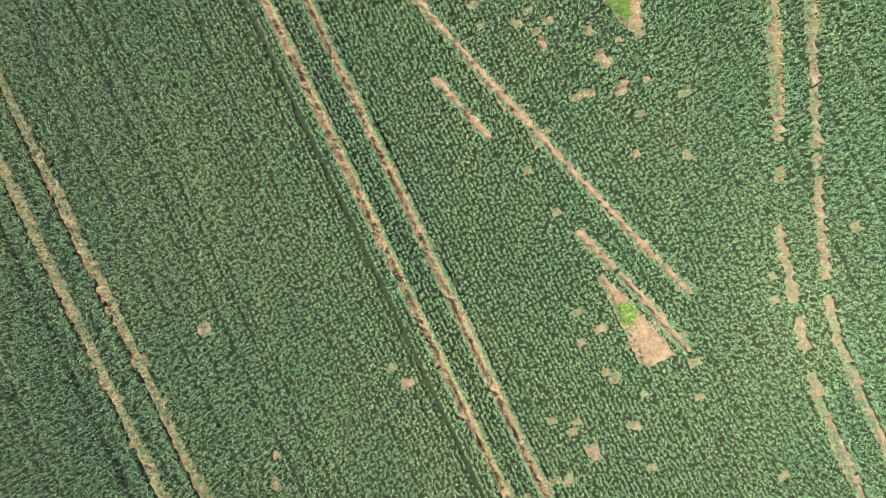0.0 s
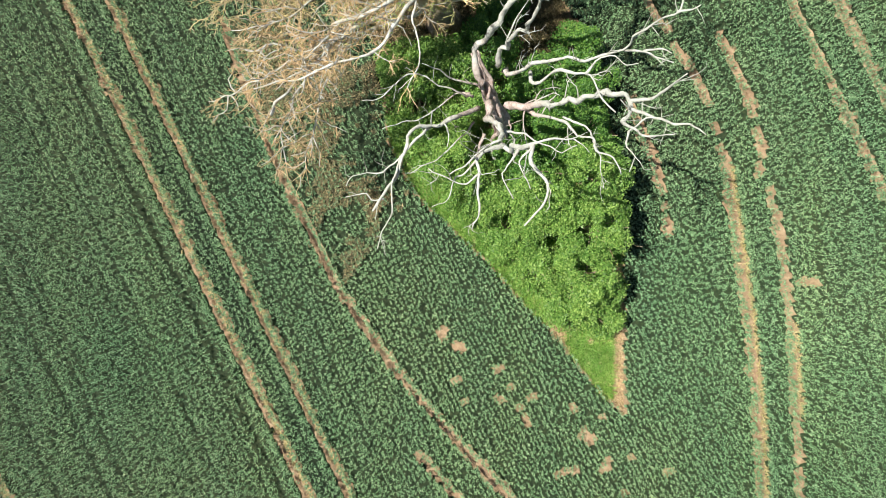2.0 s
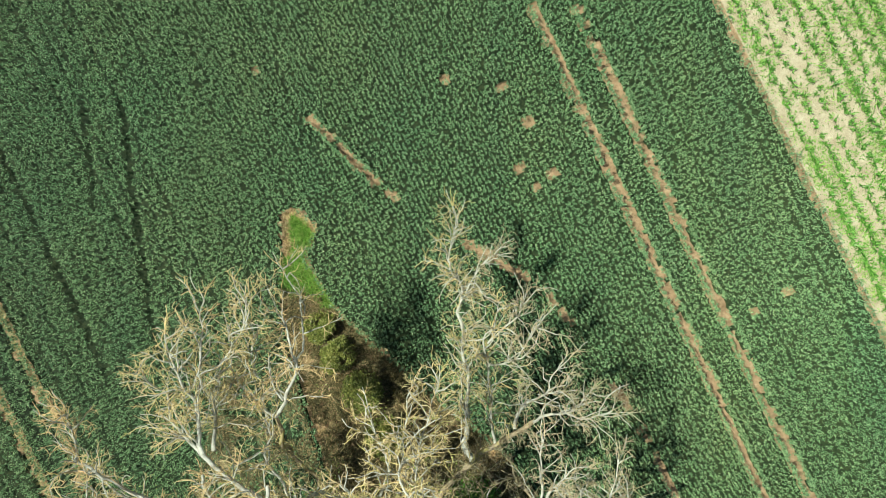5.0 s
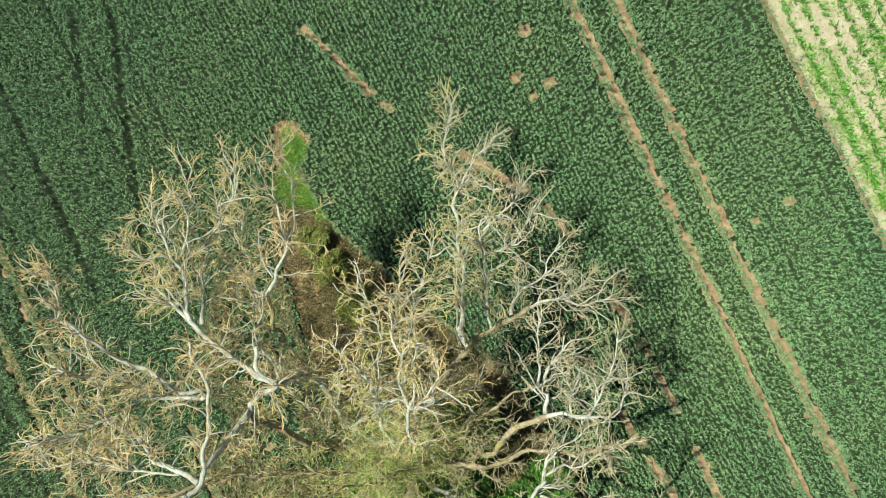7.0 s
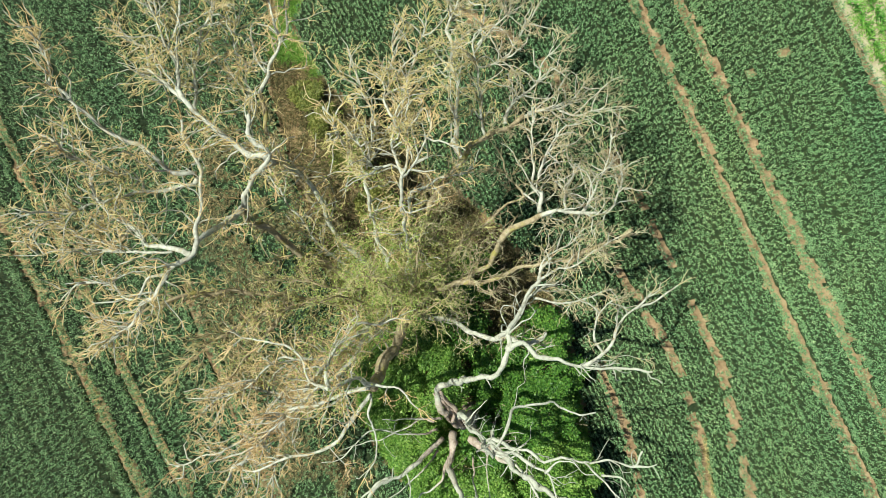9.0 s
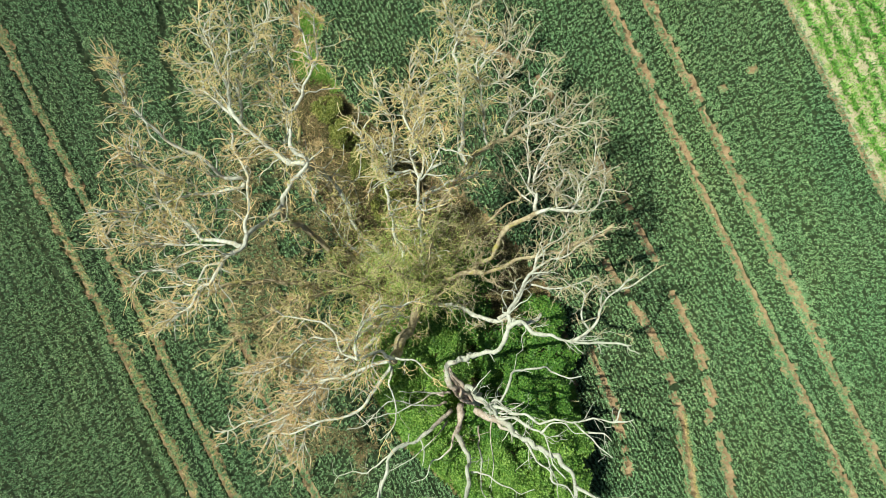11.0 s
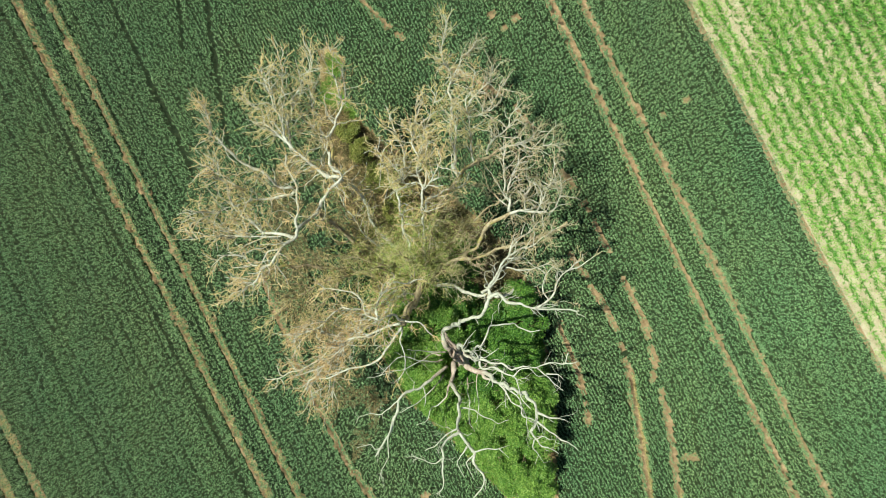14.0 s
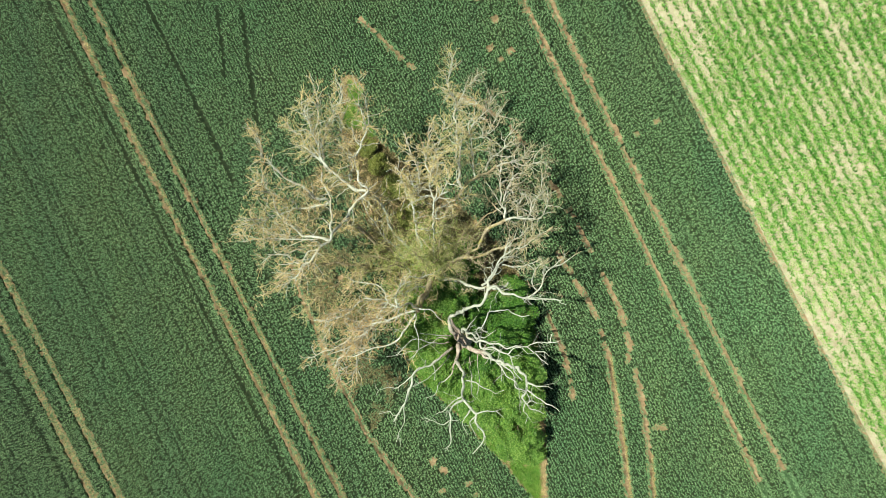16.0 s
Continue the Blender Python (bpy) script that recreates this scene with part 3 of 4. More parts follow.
def tube(store, pts, radii, sides, rough=0.0):
    """A tapered, closed tube along a path, added to a store of corners and faces."""
    n = len(pts)
    tang = np.gradient(pts, axis=0)
    tang /= np.linalg.norm(tang, axis=1)[:, None] + 1e-9
    ref = np.array([0.0, 0.0, 1.0]) if abs(tang[:, 2].mean()) < 0.8 else np.array([1.0, 0.0, 0.0])
    a = np.cross(tang, ref)
    a /= np.linalg.norm(a, axis=1)[:, None] + 1e-9
    b = np.cross(tang, a)
    ang = np.arange(sides) * 2 * math.pi / sides
    r = np.asarray(radii)[:, None] * np.ones(sides)
    if rough:
        r = r * (1 + rng.normal(0, rough, r.shape))
    ring = pts[:, None] + (a[:, None] * np.cos(ang)[None, :, None] + b[:, None] * np.sin(ang)[None, :, None]) * r[:, :, None]
    if sides == 3:  # a twig: open at its foot, which sits in the wood, and drawn out to a point
        ring[-1] = pts[-1]
    verts = ring.reshape(-1, 3) if sides == 3 else np.vstack([ring.reshape(-1, 3), pts[:1], pts[-1:] + tang[-1:] * r[-1, 0]])
    off = store["n"]
    i = np.arange(n - 1)[:, None] * sides + np.arange(sides)
    j = np.arange(n - 1)[:, None] * sides + (np.arange(sides) + 1) % sides
    quads = np.stack([i, j, j + sides, i + sides], -1).reshape(-1, 4)
    k = np.arange(sides)
    m = (k + 1) % sides
    top = (n - 1) * sides
    tris = np.vstack([np.stack([quads[:, 0], quads[:, 1], quads[:, 2]], 1), np.stack([quads[:, 0], quads[:, 2], quads[:, 3]], 1)])
    if sides == 3:
        tris = tris[: -sides]
    else:
        tris = np.vstack([tris, np.stack([m, k, np.full(sides, n * sides)], 1), np.stack([k + top, m + top, np.full(sides, n * sides + 1)], 1)])
    store["v"].append(verts)
    store["f"].append(tris + off)
    store["n"] += len(verts)


def empty_store():
    return {"v": [], "f": [], "n": 0}


def store_mesh(name, store, mat):
    return mesh_of(name, np.vstack(store["v"]), np.vstack(store["f"]), mat)


def start_tree(name, base):
    ob = new(name)
    ob.location = base
    return {"ob": ob, "base": Vector(base), "tips": [], "spread": 39 if name == "dead_tree" else 42}


def hang(tree, name, me, parent=None, label=""):
    """Adds a mesh in world metres as a part of a tree, or as a piece of a part."""
    ob = part(name, me, parent or tree["ob"], label)
    if parent is None:
        me.transform(Matrix.Translation(-tree["base"]))
    else:
        me.transform(Matrix.Translation(-tree["base"]))
    return smooth(ob)


def wood(tree, name, mat, pts, r0, r1, flare=0.0, label=""):
    store = empty_store()
    p = smooth_path(pts, 0.2, 0.02, len(pts))
    t = np.linspace(0, 1, len(p))
    r = r0 + (r1 - r0) * t
    r = r * (1 + flare * np.exp(-t * 9)) * (1 + 0.06 * np.sin(t * 23))
    tube(store, p, r, 14, 0.05)
    return hang(tree, name, store_mesh(name, store, mat), None, label)


def kinked(p, every, amount):
    """Bends a path to and fro at elbows about every so many metres."""
    seg = np.concatenate([[0], np.cumsum(np.linalg.norm(np.diff(p, axis=0), axis=1))])
    n = max(2, int(seg[-1] / every) + 1)
    at = np.linspace(0, seg[-1], n) + rng.uniform(-0.25, 0.25, n) * every
    off = rng.normal(0, amount, (n, 3))
    off[0] = off[-1] = 0
    return p + np.stack([np.interp(seg, at, off[:, k]) for k in range(3)], 1) * np.minimum(1, np.minimum(seg, seg[-1] - seg) / 0.4)[:, None]


def split_trunk(tree, pts, r0, r1):
    """A weathered trunk of several strands that twist round a hollow, all in one mesh."""
    store = empty_store()
    p = smooth_path(pts, 0.16, 0.025, 5)
    t = np.linspace(0, 1, len(p))
    r = (r0 + (r1 - r0) * t) * (1 + 0.5 * np.exp(-t * 10))
    tube(store, p, r * 0.5, 12, 0.12)
    for k in range(8):
        a = k * 2 * math.pi / 8 + 1.3 * t + 0.4 * np.sin(t * 9 + k)
        q = p + np.stack([np.cos(a), np.sin(a), 0.3 * np.sin(a * 2)], 1) * (r * rng.uniform(0.7, 1.05))[:, None]
        q = kinked(q, 0.5, 0.07)
        end = len(q) if k % 2 else int(len(q) * rng.uniform(0.7, 0.95))
        tube(store, q[:end], (r * rng.uniform(0.28, 0.46) * (1 + 0.12 * np.sin(t * 31 + 2 * k)))[:end], 9, 0.08)
    return hang(tree, "trunk", store_mesh("trunk", store, BARK_TRUNK), None, "split brown and grey trunk")


def crooked(start, way, length, bend, lift, step):
    """A crooked path that starts one way and wanders."""
    n = max(2, int(length / step) + 1)
    d = np.array(way, float)
    pts = [np.array(start, float)]
    for _ in range(n):
        d = d + rng.normal(0, bend, 3) + (0, 0, lift)
        d /= np.linalg.norm(d)
        pts.append(pts[-1] + d * length / n)
    return np.array(pts)


def side_way(tang, spread):
    """A direction that leaves a branch by about spread degrees."""
    axis = np.cross(tang, rng.normal(0, 1, 3))
    axis /= np.linalg.norm(axis) + 1e-9
    s = radians(rng.normal(spread, 12))
    d = tang * math.cos(s) + axis * math.sin(s)
    d[2] = d[2] * 0.75 + 0.10
    return d / np.linalg.norm(d)


def sprout(store, tree, pts, radius, level, plan, first=None):
    """Side branches off a path, level by level. plan: for each level count per metre, length, bend."""
    if level >= len(plan):
        return
    per, lo, hi, bend, thick = plan[level]
    seg = np.linalg.norm(np.diff(pts, axis=0), axis=1)
    total = seg.sum()
    tang = np.gradient(pts, axis=0)
    tang /= np.linalg.norm(tang, axis=1)[:, None] + 1e-9
    count = rng.poisson(per * total)
    for _ in range(count):
        s = rng.uniform(0.22, 1.0) if level else rng.uniform(0.12, 1.0)
        i = min(int(s * (len(pts) - 1)), len(pts) - 1)
        length = rng.uniform(lo, hi) * (1.15 - 0.45 * s)
        p = crooked(pts[i], side_way(tang[i], tree["spread"] + (0 if level else 7)), length, bend, 0.03, (0.28, 0.2, 0.18, 0.16)[level])
        r = min(radius * 0.7, thick * rng.uniform(0.8, 1.3))
        tube(first or store, p, np.linspace(r, r * 0.4, len(p)), 5 if r > 0.03 else 4 if r > 0.022 else 3)
        tree["tips"].append(p[-1])
        sprout(store, tree, p, r, level + 1, plan)


TWIG_PLAN = [(4.4, 0.6, 2.1, 0.36, 0.024), (3.5, 0.3, 1.0, 0.42, 0.0155), (3.3, 0.15, 0.5, 0.46, 0.011), (1.6, 0.08, 0.26, 0.45, 0.0085)]
DEAD_PLAN = [(0.9, 0.5, 1.5, 0.38, 0.028), (1.2, 0.2, 0.6, 0.45, 0.016)]


def knots(n, amount):
    """Swellings along a branch."""
    return 1 + amount * np.interp(np.arange(n), np.arange(0, n + 3, 3), rng.normal(0, 1, len(np.arange(0, n + 3, 3))))


def limb(tree, kind, r0, r1, twiggy, *pts):
    """A limb of the big tree, with its twigs as a piece of its own."""
    heart = kind == "moss" and math.hypot(pts[-1][0] - 3.0, pts[-1][1] - 32.0) < 4.4
    twiggy *= 0.6 if heart else 1.0
    store = empty_store()
    p = kinked(smooth_path(pts, 0.16, 0.02, int(abs(pts[0][0] * 31 + pts[-1][1] * 17))), 0.55, 0.075)
    t = np.linspace(0, 1, len(p))
    tube(store, p, 0.80 * (r0 + (r1 - r0) * t**0.8) * knots(len(p), 0.10), 9, 0.08)
    twigs = empty_store()
    boughs = [(TWIG_PLAN[0][0] * twiggy, *TWIG_PLAN[0][1:]), *TWIG_PLAN[1:]]
    fine = [(TWIG_PLAN[1][0] * 1.0 * twiggy, *TWIG_PLAN[1][1:]), *TWIG_PLAN[2:]]
    sprout(twigs, tree, p, 0.05, 0, boughs, store)
    sprout(twigs, tree, p, 0.03, 0, fine)
    ob = hang(tree, "limb", store_mesh("limb", store, BARK_MOSS if kind == "moss" else BARK_PALE), None, "mossy brown limb" if kind == "moss" else "pale grey limb")
    # the limb's own end breaks up into a spray
    for _ in range(3 if r1 < 0.06 else 0):
        q = crooked(p[-1], side_way((p[-1] - p[-2]) / np.linalg.norm(p[-1] - p[-2]), 24), rng.uniform(0.4, 1.0), 0.26, 0.02, 0.18)
        tube(twigs, q, np.linspace(min(0.7 * r1, 0.02), 0.007, len(q)), 5)
        sprout(twigs, tree, q, r1, 0, TWIG_PLAN[2:])
    warm = pts[-1][0] < 0.5 and pts[-1][1] < 30.5 and kind != "moss"
    mat = TWIG_WARM if warm else TWIG_BROWN if pts[-1][0] > 7.0 else TWIG_MOSS if heart else TWIG_PALE if kind == "pale" and twiggy < 1.05 else TWIG_TAN
    tagged(hang(tree, "twig_spray", store_mesh("twig_spray", twigs, mat), ob), kind="stuff")


def dead_limb(tree, r0, r1, *pts):
    """A bleached limb of the dead tree, with a few short side branches."""
    store = empty_store()
    p = kinked(smooth_path(pts, 0.13, 0.015, int(abs(pts[0][0] * 31 + pts[-1][1] * 17))), 0.5, 0.07)
    t = np.linspace(0, 1, len(p))
    tube(store, p, 0.76 * (r0 + (r1 - r0) * t**0.7) * (1 + 0.2 * np.exp(-t * 7)) * knots(len(p), 0.15), 9, 0.11)
    sprout(store, tree, p, max(r1, 0.02), 0, DEAD_PLAN)
    hang(tree, "limb", store_mesh("limb", store, BARK_DEAD))


def leaf_quads(at, size, flat=0.6):
    """Small leaves as bent pairs of triangles, each facing mostly up."""
    n = len(at)
    az = rng.uniform(0, 2 * math.pi, n)
    nrm = np.stack([rng.normal(0, flat, n), rng.normal(0, flat, n), np.ones(n)], 1)
    nrm /= np.linalg.norm(nrm, axis=1)[:, None]
    a = np.cross(nrm, np.stack([np.cos(az), np.sin(az), 0 * az], 1))
    a /= np.linalg.norm(a, axis=1)[:, None]
    b = np.cross(nrm, a)
    s = size[:, None]
    v = np.stack([at - a * s, at - b * s * 0.55 - nrm * s * 0.15, at + a * s, at + b * s * 0.55 - nrm * s * 0.15], 1).reshape(-1, 3)
    return v, np.arange(n * 4).reshape(-1, 4)


def finish_tree(tree):
    """Yellow-green young leaves on the twigs in the heart of the crown."""
    tips = np.array(tree["tips"])
    d = np.hypot((tips[:, 0] - 2.9) / 2.9, (tips[:, 1] - 32.0) / 2.7)
    far = np.hypot(tips[:, 0] - 3.0, tips[:, 1] - 32) / 9
    want = rng.random(len(tips)) < np.maximum(0.55 * np.exp(-(d**2)), 0.02 * np.exp(-(far**2)))
    at = np.repeat(tips[want], 7, 0)
    at = at + rng.normal(0, 0.13, at.shape)
    v, f = leaf_quads(at, rng.uniform(0.018, 0.040, len(at)))
    hang(tree, "leaves", mesh_of("leaves", v, f, SPROUT), None, "sparse yellow-green young leaves")
    tagged(tree["ob"], "big half-dead tree with pale limbs and tan twigs", "tree")


build_maize()
build_grass()

main_tree = start_tree("bare_tree", (3.4, 30.7, 0))
wood(main_tree, "trunk", BARK_MOSS, [(3.4, 30.9, -0.1), (3.35, 30.8, 1.2), (3.4, 30.7, 2.8), (3.4, 30.6, 4.4)], 0.60, 0.34, flare=0.45)
limb(main_tree, "moss", 0.270, 0.200, 0.2, (3.5, 30.6, 4), (3.6, 30.4, 6.2), (3.2, 29.5, 7.4), (2.9, 29, 8.6), (2.8, 28.8, 9.9))
limb(main_tree, "pale", 0.095, 0.028, 0.5, (2.8, 28.9, 10), (2.6, 29.2, 10.8), (2.2, 29.3, 11.3), (1.8, 29.2, 11.8), (1.3, 29.6, 11.9), (1, 30.2, 11.9), (0.6, 30.6, 12), (-0.2, 30.7, 12), (-0.8, 30.6, 12))
limb(main_tree, "pale", 0.080, 0.040, 0.7, (1.8, 29.2, 11.8), (1.6, 29.7, 11.6), (1.7, 30.1, 11.2), (2, 30.4, 10.5), (2.5, 30.8, 9.8), (3.5, 30.8, 9.2))
limb(main_tree, "pale", 0.095, 0.028, 1.0, (2.7, 28.8, 9.9), (1.8, 28.5, 9.6), (0.9, 28.2, 9.4), (-0.2, 27.9, 9.2), (-0.8, 27.4, 9), (-1.5, 27, 8.8), (-2.4, 26.7, 8.6), (-3.4, 26.3, 8.4), (-4.2, 26, 8.3))
limb(main_tree, "pale", 0.090, 0.030, 0.5, (2.7, 28.6, 9.9), (2.2, 27.8, 9.8), (1.6, 27.2, 9.8), (0.9, 26.8, 9.7), (-0.1, 26.6, 9.6), (-0.9, 26.2, 9.5), (-1.6, 26.2, 9.4))
limb(main_tree, "pale", 0.050, 0.020, 0.2, (2.7, 28.5, 9.8), (2.7, 27.6, 9.6), (2.7, 26.7, 9.5), (2.3, 25.8, 9.4))
limb(main_tree, "pale", 0.060, 0.025, 0.2, (2.9, 28.9, 10), (3.6, 28.9, 10.2), (3.9, 28.5, 10.3), (4.2, 28.2, 10.4))
limb(main_tree, "tan", 0.140, 0.050, 1.3, (3, 30.5, 4.4), (2, 29.6, 6.5), (1.3, 28.9, 7.4), (0.6, 28.4, 8), (-0.2, 27.8, 8.4), (-1.1, 27, 8.4), (-2, 26.2, 8.2), (-2.6, 25.4, 8))
limb(main_tree, "moss", 0.170, 0.130, 0.5, (2.9, 30.9, 4.2), (1.9, 31.8, 5.6), (0.5, 32.9, 7.4), (-0.3, 33.5, 8.2), (-0.9, 34.1, 8.9), (-1.1, 34.6, 9.4))
limb(main_tree, "pale", 0.110, 0.070, 0.7, (-1.1, 34.6, 9.4), (-0.8, 35, 10), (-0.1, 35.6, 11), (0.4, 35.9, 11.8), (0.1, 36.2, 11.9), (0, 36.6, 12), (0, 37, 12))
limb(main_tree, "tan", 0.120, 0.080, 0.8, (3, 31, 4.4), (2.6, 32, 5.6), (1.2, 33.8, 6.8), (1, 34.7, 7.8), (0.8, 35.5, 8.8), (0.6, 35.8, 10), (0.3, 35.9, 11.6))
limb(main_tree, "pale", 0.120, 0.090, 0.8, (-1.1, 34.6, 9.4), (-1.3, 34.2, 10.2), (-1.5, 33.9, 11), (-1.7, 33.6, 11.8))
limb(main_tree, "pale", 0.080, 0.050, 1.0, (-1.7, 33.6, 11.8), (-1.9, 34, 11.6), (-1.8, 34.5, 11.2), (-1.9, 35.1, 11), (-2, 35.6, 10.8), (-2.1, 36.1, 10.8), (-2.2, 36.7, 11), (-2.2, 37.1, 11.2))
limb(main_tree, "pale", 0.120, 0.080, 0.9, (0.3, 35.9, 11.5), (-0.4, 36.1, 11), (-0.9, 36.5, 11), (-1.3, 37, 11.1), (-1.8, 37.4, 11.2), (-2.1, 37.7, 11.3))
limb(main_tree, "pale", 0.100, 0.020, 1.3, (-2.1, 37.7, 11.3), (-2.3, 38.3, 11), (-2.6, 39, 10.6), (-2.7, 39.4, 10.5), (-2.7, 39.9, 11), (-3.1, 40.5, 11), (-3.2, 41, 11), (-3.2, 41.5, 11))
limb(main_tree, "pale", 0.080, 0.020, 1.3, (-2.2, 37.7, 11.2), (-2.7, 38.3, 11), (-3.1, 38.9, 10.8), (-3.4, 39.4, 10.6), (-3.7, 39.6, 10.5), (-4.3, 39.9, 10.4))
limb(main_tree, "pale", 0.060, 0.020, 1.0, (-2.6, 39.6, 10.6), (-2.4, 40.4, 10.4), (-2.4, 41, 10.2), (-2.5, 41.6, 10), (-2.4, 42.3, 9.9))
limb(main_tree, "pale", 0.100, 0.050, 0.9, (-1.7, 33.6, 11.8), (-1.8, 33.2, 12), (-2.1, 33, 12.3), (-2.4, 32.8, 12.3), (-2.6, 32.4, 12), (-3.2, 32, 11.8), (-3.8, 31.5, 11.6), (-4.3, 31.1, 11.4), (-4.8, 30.6, 11.3))
limb(main_tree, "pale", 0.100, 0.040, 0.8, (-1.9, 33.2, 11.8), (-2.6, 33.4, 11.4), (-3.4, 33.6, 10.9), (-4.2, 34.1, 10.4), (-4.6, 34.5, 10.6), (-4.8, 34.8, 10.9), (-5, 35.3, 10.9), (-5.2, 35.7, 10.8), (-5.4, 36.1, 10.8), (-5.6, 36.3, 11.2), (-5.5, 36.5, 12), (-6, 36.8, 12))
limb(main_tree, "pale", 0.090, 0.020, 1.1, (-2, 35.4, 10.8), (-2.8, 35.3, 10.3), (-3.5, 35.2, 10), (-4.1, 35.2, 9.8), (-4.5, 35.1, 10), (-4.6, 34.9, 10.6), (-4.8, 34.8, 10.9), (-5.2, 34.8, 11.1), (-5.7, 34.6, 11.4), (-6.1, 34.5, 12), (-6.7, 34.4, 12.2))
limb(main_tree, "pale", 0.060, 0.020, 1.1, (-4.1, 35.2, 9.8), (-4.2, 35.6, 9.8), (-5, 36, 9.9), (-5.5, 36.3, 10), (-5.7, 36.8, 10.2), (-6, 37.1, 10.2))
limb(main_tree, "pale", 0.100, 0.030, 1.0, (-2, 35.6, 10.8), (-2.7, 35.7, 11), (-3, 36.1, 11.3), (-3.4, 36.5, 11.5), (-3.9, 36.7, 11.6), (-4.3, 36.9, 11.7), (-4.5, 37.2, 11.9), (-4.7, 37.5, 12.1), (-5, 37.8, 12.3), (-5.3, 38, 12.4), (-5.3, 38.6, 12.5), (-5.5, 39.4, 12.5))
limb(main_tree, "pale", 0.060, 0.020, 1.0, (-2.5, 32.7, 12.2), (-2.9, 32.5, 12), (-3.9, 32, 11.6), (-4.4, 32.5, 11.6), (-5.2, 32.5, 11.6), (-5.9, 31.8, 11.4))
limb(main_tree, "pale", 0.050, 0.015, 1.0, (-4.2, 34.1, 10.4), (-4.9, 33.7, 10.4), (-5.5, 33.7, 10.4), (-5.9, 34, 10.6), (-6.2, 34.3, 10.8), (-7, 34.1, 11))
limb(main_tree, "pale", 0.050, 0.015, 1.0, (-2.6, 33.3, 11.4), (-3.5, 33.3, 11.2), (-4.2, 33.4, 11), (-5.2, 33.5, 10.8), (-6.1, 33.5, 10.8), (-7, 33.4, 10.8), (-7.7, 33.4, 10.8))
limb(main_tree, "moss", 0.130, 0.080, 0.6, (2.9, 31.3, 4.4), (2.2, 32.6, 5.6), (0.5, 34.9, 6.6), (-0.3, 36.8, 8), (-0.5, 37.5, 8.8), (-0.5, 38.2, 9.1))
limb(main_tree, "pale", 0.080, 0.020, 0.7, (-0.5, 38.2, 9.1), (-0.3, 38.6, 9.2), (-0.1, 39.1, 9.3), (0.1, 39.6, 9.2), (0.1, 40.2, 9), (0, 40.7, 8.9), (-0.2, 41.2, 8.7), (-0.5, 41.6, 8.6), (-0.6, 42.1, 8.5), (-0.8, 42.5, 8.5))
limb(main_tree, "pale", 0.050, 0.020, 0.6, (-0.2, 38.8, 9.3), (-0.5, 39.2, 9.3), (-0.6, 39.7, 9.3), (-0.6, 40.2, 9.3), (-0.3, 40.5, 9.3))
limb(main_tree, "pale", 0.050, 0.020, 0.5, (0, 39.8, 8.9), (0.2, 40.6, 8.2), (0.1, 41.2, 7.8), (0.1, 41.8, 7.6), (-0.2, 42.4, 7.5), (-0.6, 43.1, 7.4))
limb(main_tree, "pale", 0.070, 0.020, 1.0, (-0.5, 38.2, 9.1), (-0.9, 38.4, 8.9), (-1.4, 38.8, 8.7), (-1.8, 39.2, 8.6), (-2.1, 39.5, 8.5))
limb(main_tree, "pale", 0.090, 0.020, 1.3, (-2.2, 37.5, 10.2), (-2.4, 38.3, 9.5), (-2.4, 39, 9.3), (-2.1, 39.6, 9.5), (-2, 40.1, 9.6), (-1.6, 40.6, 9.8), (-1.6, 41.1, 9.9), (-1.2, 41.2, 10), (-1.1, 41.8, 10), (-1, 42.3, 10))
limb(main_tree, "pale", 0.050, 0.020, 1.2, (-0.2, 35.6, 9.2), (-0.9, 36.8, 9), (-0.9, 37.5, 9), (-0.9, 38.9, 8.8), (-1.2, 39.7, 8.7), (-1.3, 40.3, 8.6), (-1.4, 41.3, 8.5))
limb(main_tree, "pale", 0.110, 0.070, 0.8, (3.3, 31.1, 4.4), (3.2, 31.9, 5.6), (3, 32.6, 6.6), (2.8, 33.7, 8), (2.9, 34.6, 9), (2.8, 35, 9.2), (2.8, 35.5, 9.4))
limb(main_tree, "pale", 0.080, 0.030, 1.2, (2.8, 35.5, 9.4), (2.6, 35.5, 9.8), (2.5, 35.9, 10.4), (2.4, 36.2, 11.3), (2.4, 36.5, 12), (2.3, 36.8, 12.1), (2.1, 37.1, 12.2))
limb(main_tree, "pale", 0.060, 0.020, 1.2, (2.8, 35.5, 9.4), (3, 36.1, 9.8), (3.2, 36.6, 10.1), (3.2, 37.1, 10.3), (3, 37.8, 10.4), (2.3, 38.5, 10.4))
limb(main_tree, "pale", 0.100, 0.060, 0.7, (3.7, 31, 4.6), (3.8, 32, 6), (3.9, 32.6, 7), (4, 33.7, 9.5), (4.2, 34.7, 11.8), (4.2, 35.3, 11.9))
limb(main_tree, "pale", 0.050, 0.020, 1.2, (4.2, 35.2, 11.9), (3.9, 35.5, 12), (3.5, 35.4, 12), (3.3, 35.6, 12), (2.9, 36.3, 12))
limb(main_tree, "pale", 0.060, 0.020, 1.0, (4.2, 35.1, 11.9), (4.5, 35.4, 12.4), (4.8, 35.7, 12.7), (5, 36, 13), (5.1, 36.4, 13))
limb(main_tree, "pale", 0.060, 0.020, 1.4, (4.2, 35.1, 11.9), (4, 35.8, 12), (4.1, 36.4, 12), (3.9, 37, 12), (3.9, 37.8, 11.5), (3.9, 38.7, 11), (4.2, 39.6, 10.8))
limb(main_tree, "tan", 0.050, 0.020, 1.3, (4.2, 35.2, 11.9), (4.4, 35.7, 12), (4.3, 36.5, 11.8), (4.3, 37.3, 11.5), (4.6, 38.5, 11), (5, 39.8, 10.5))
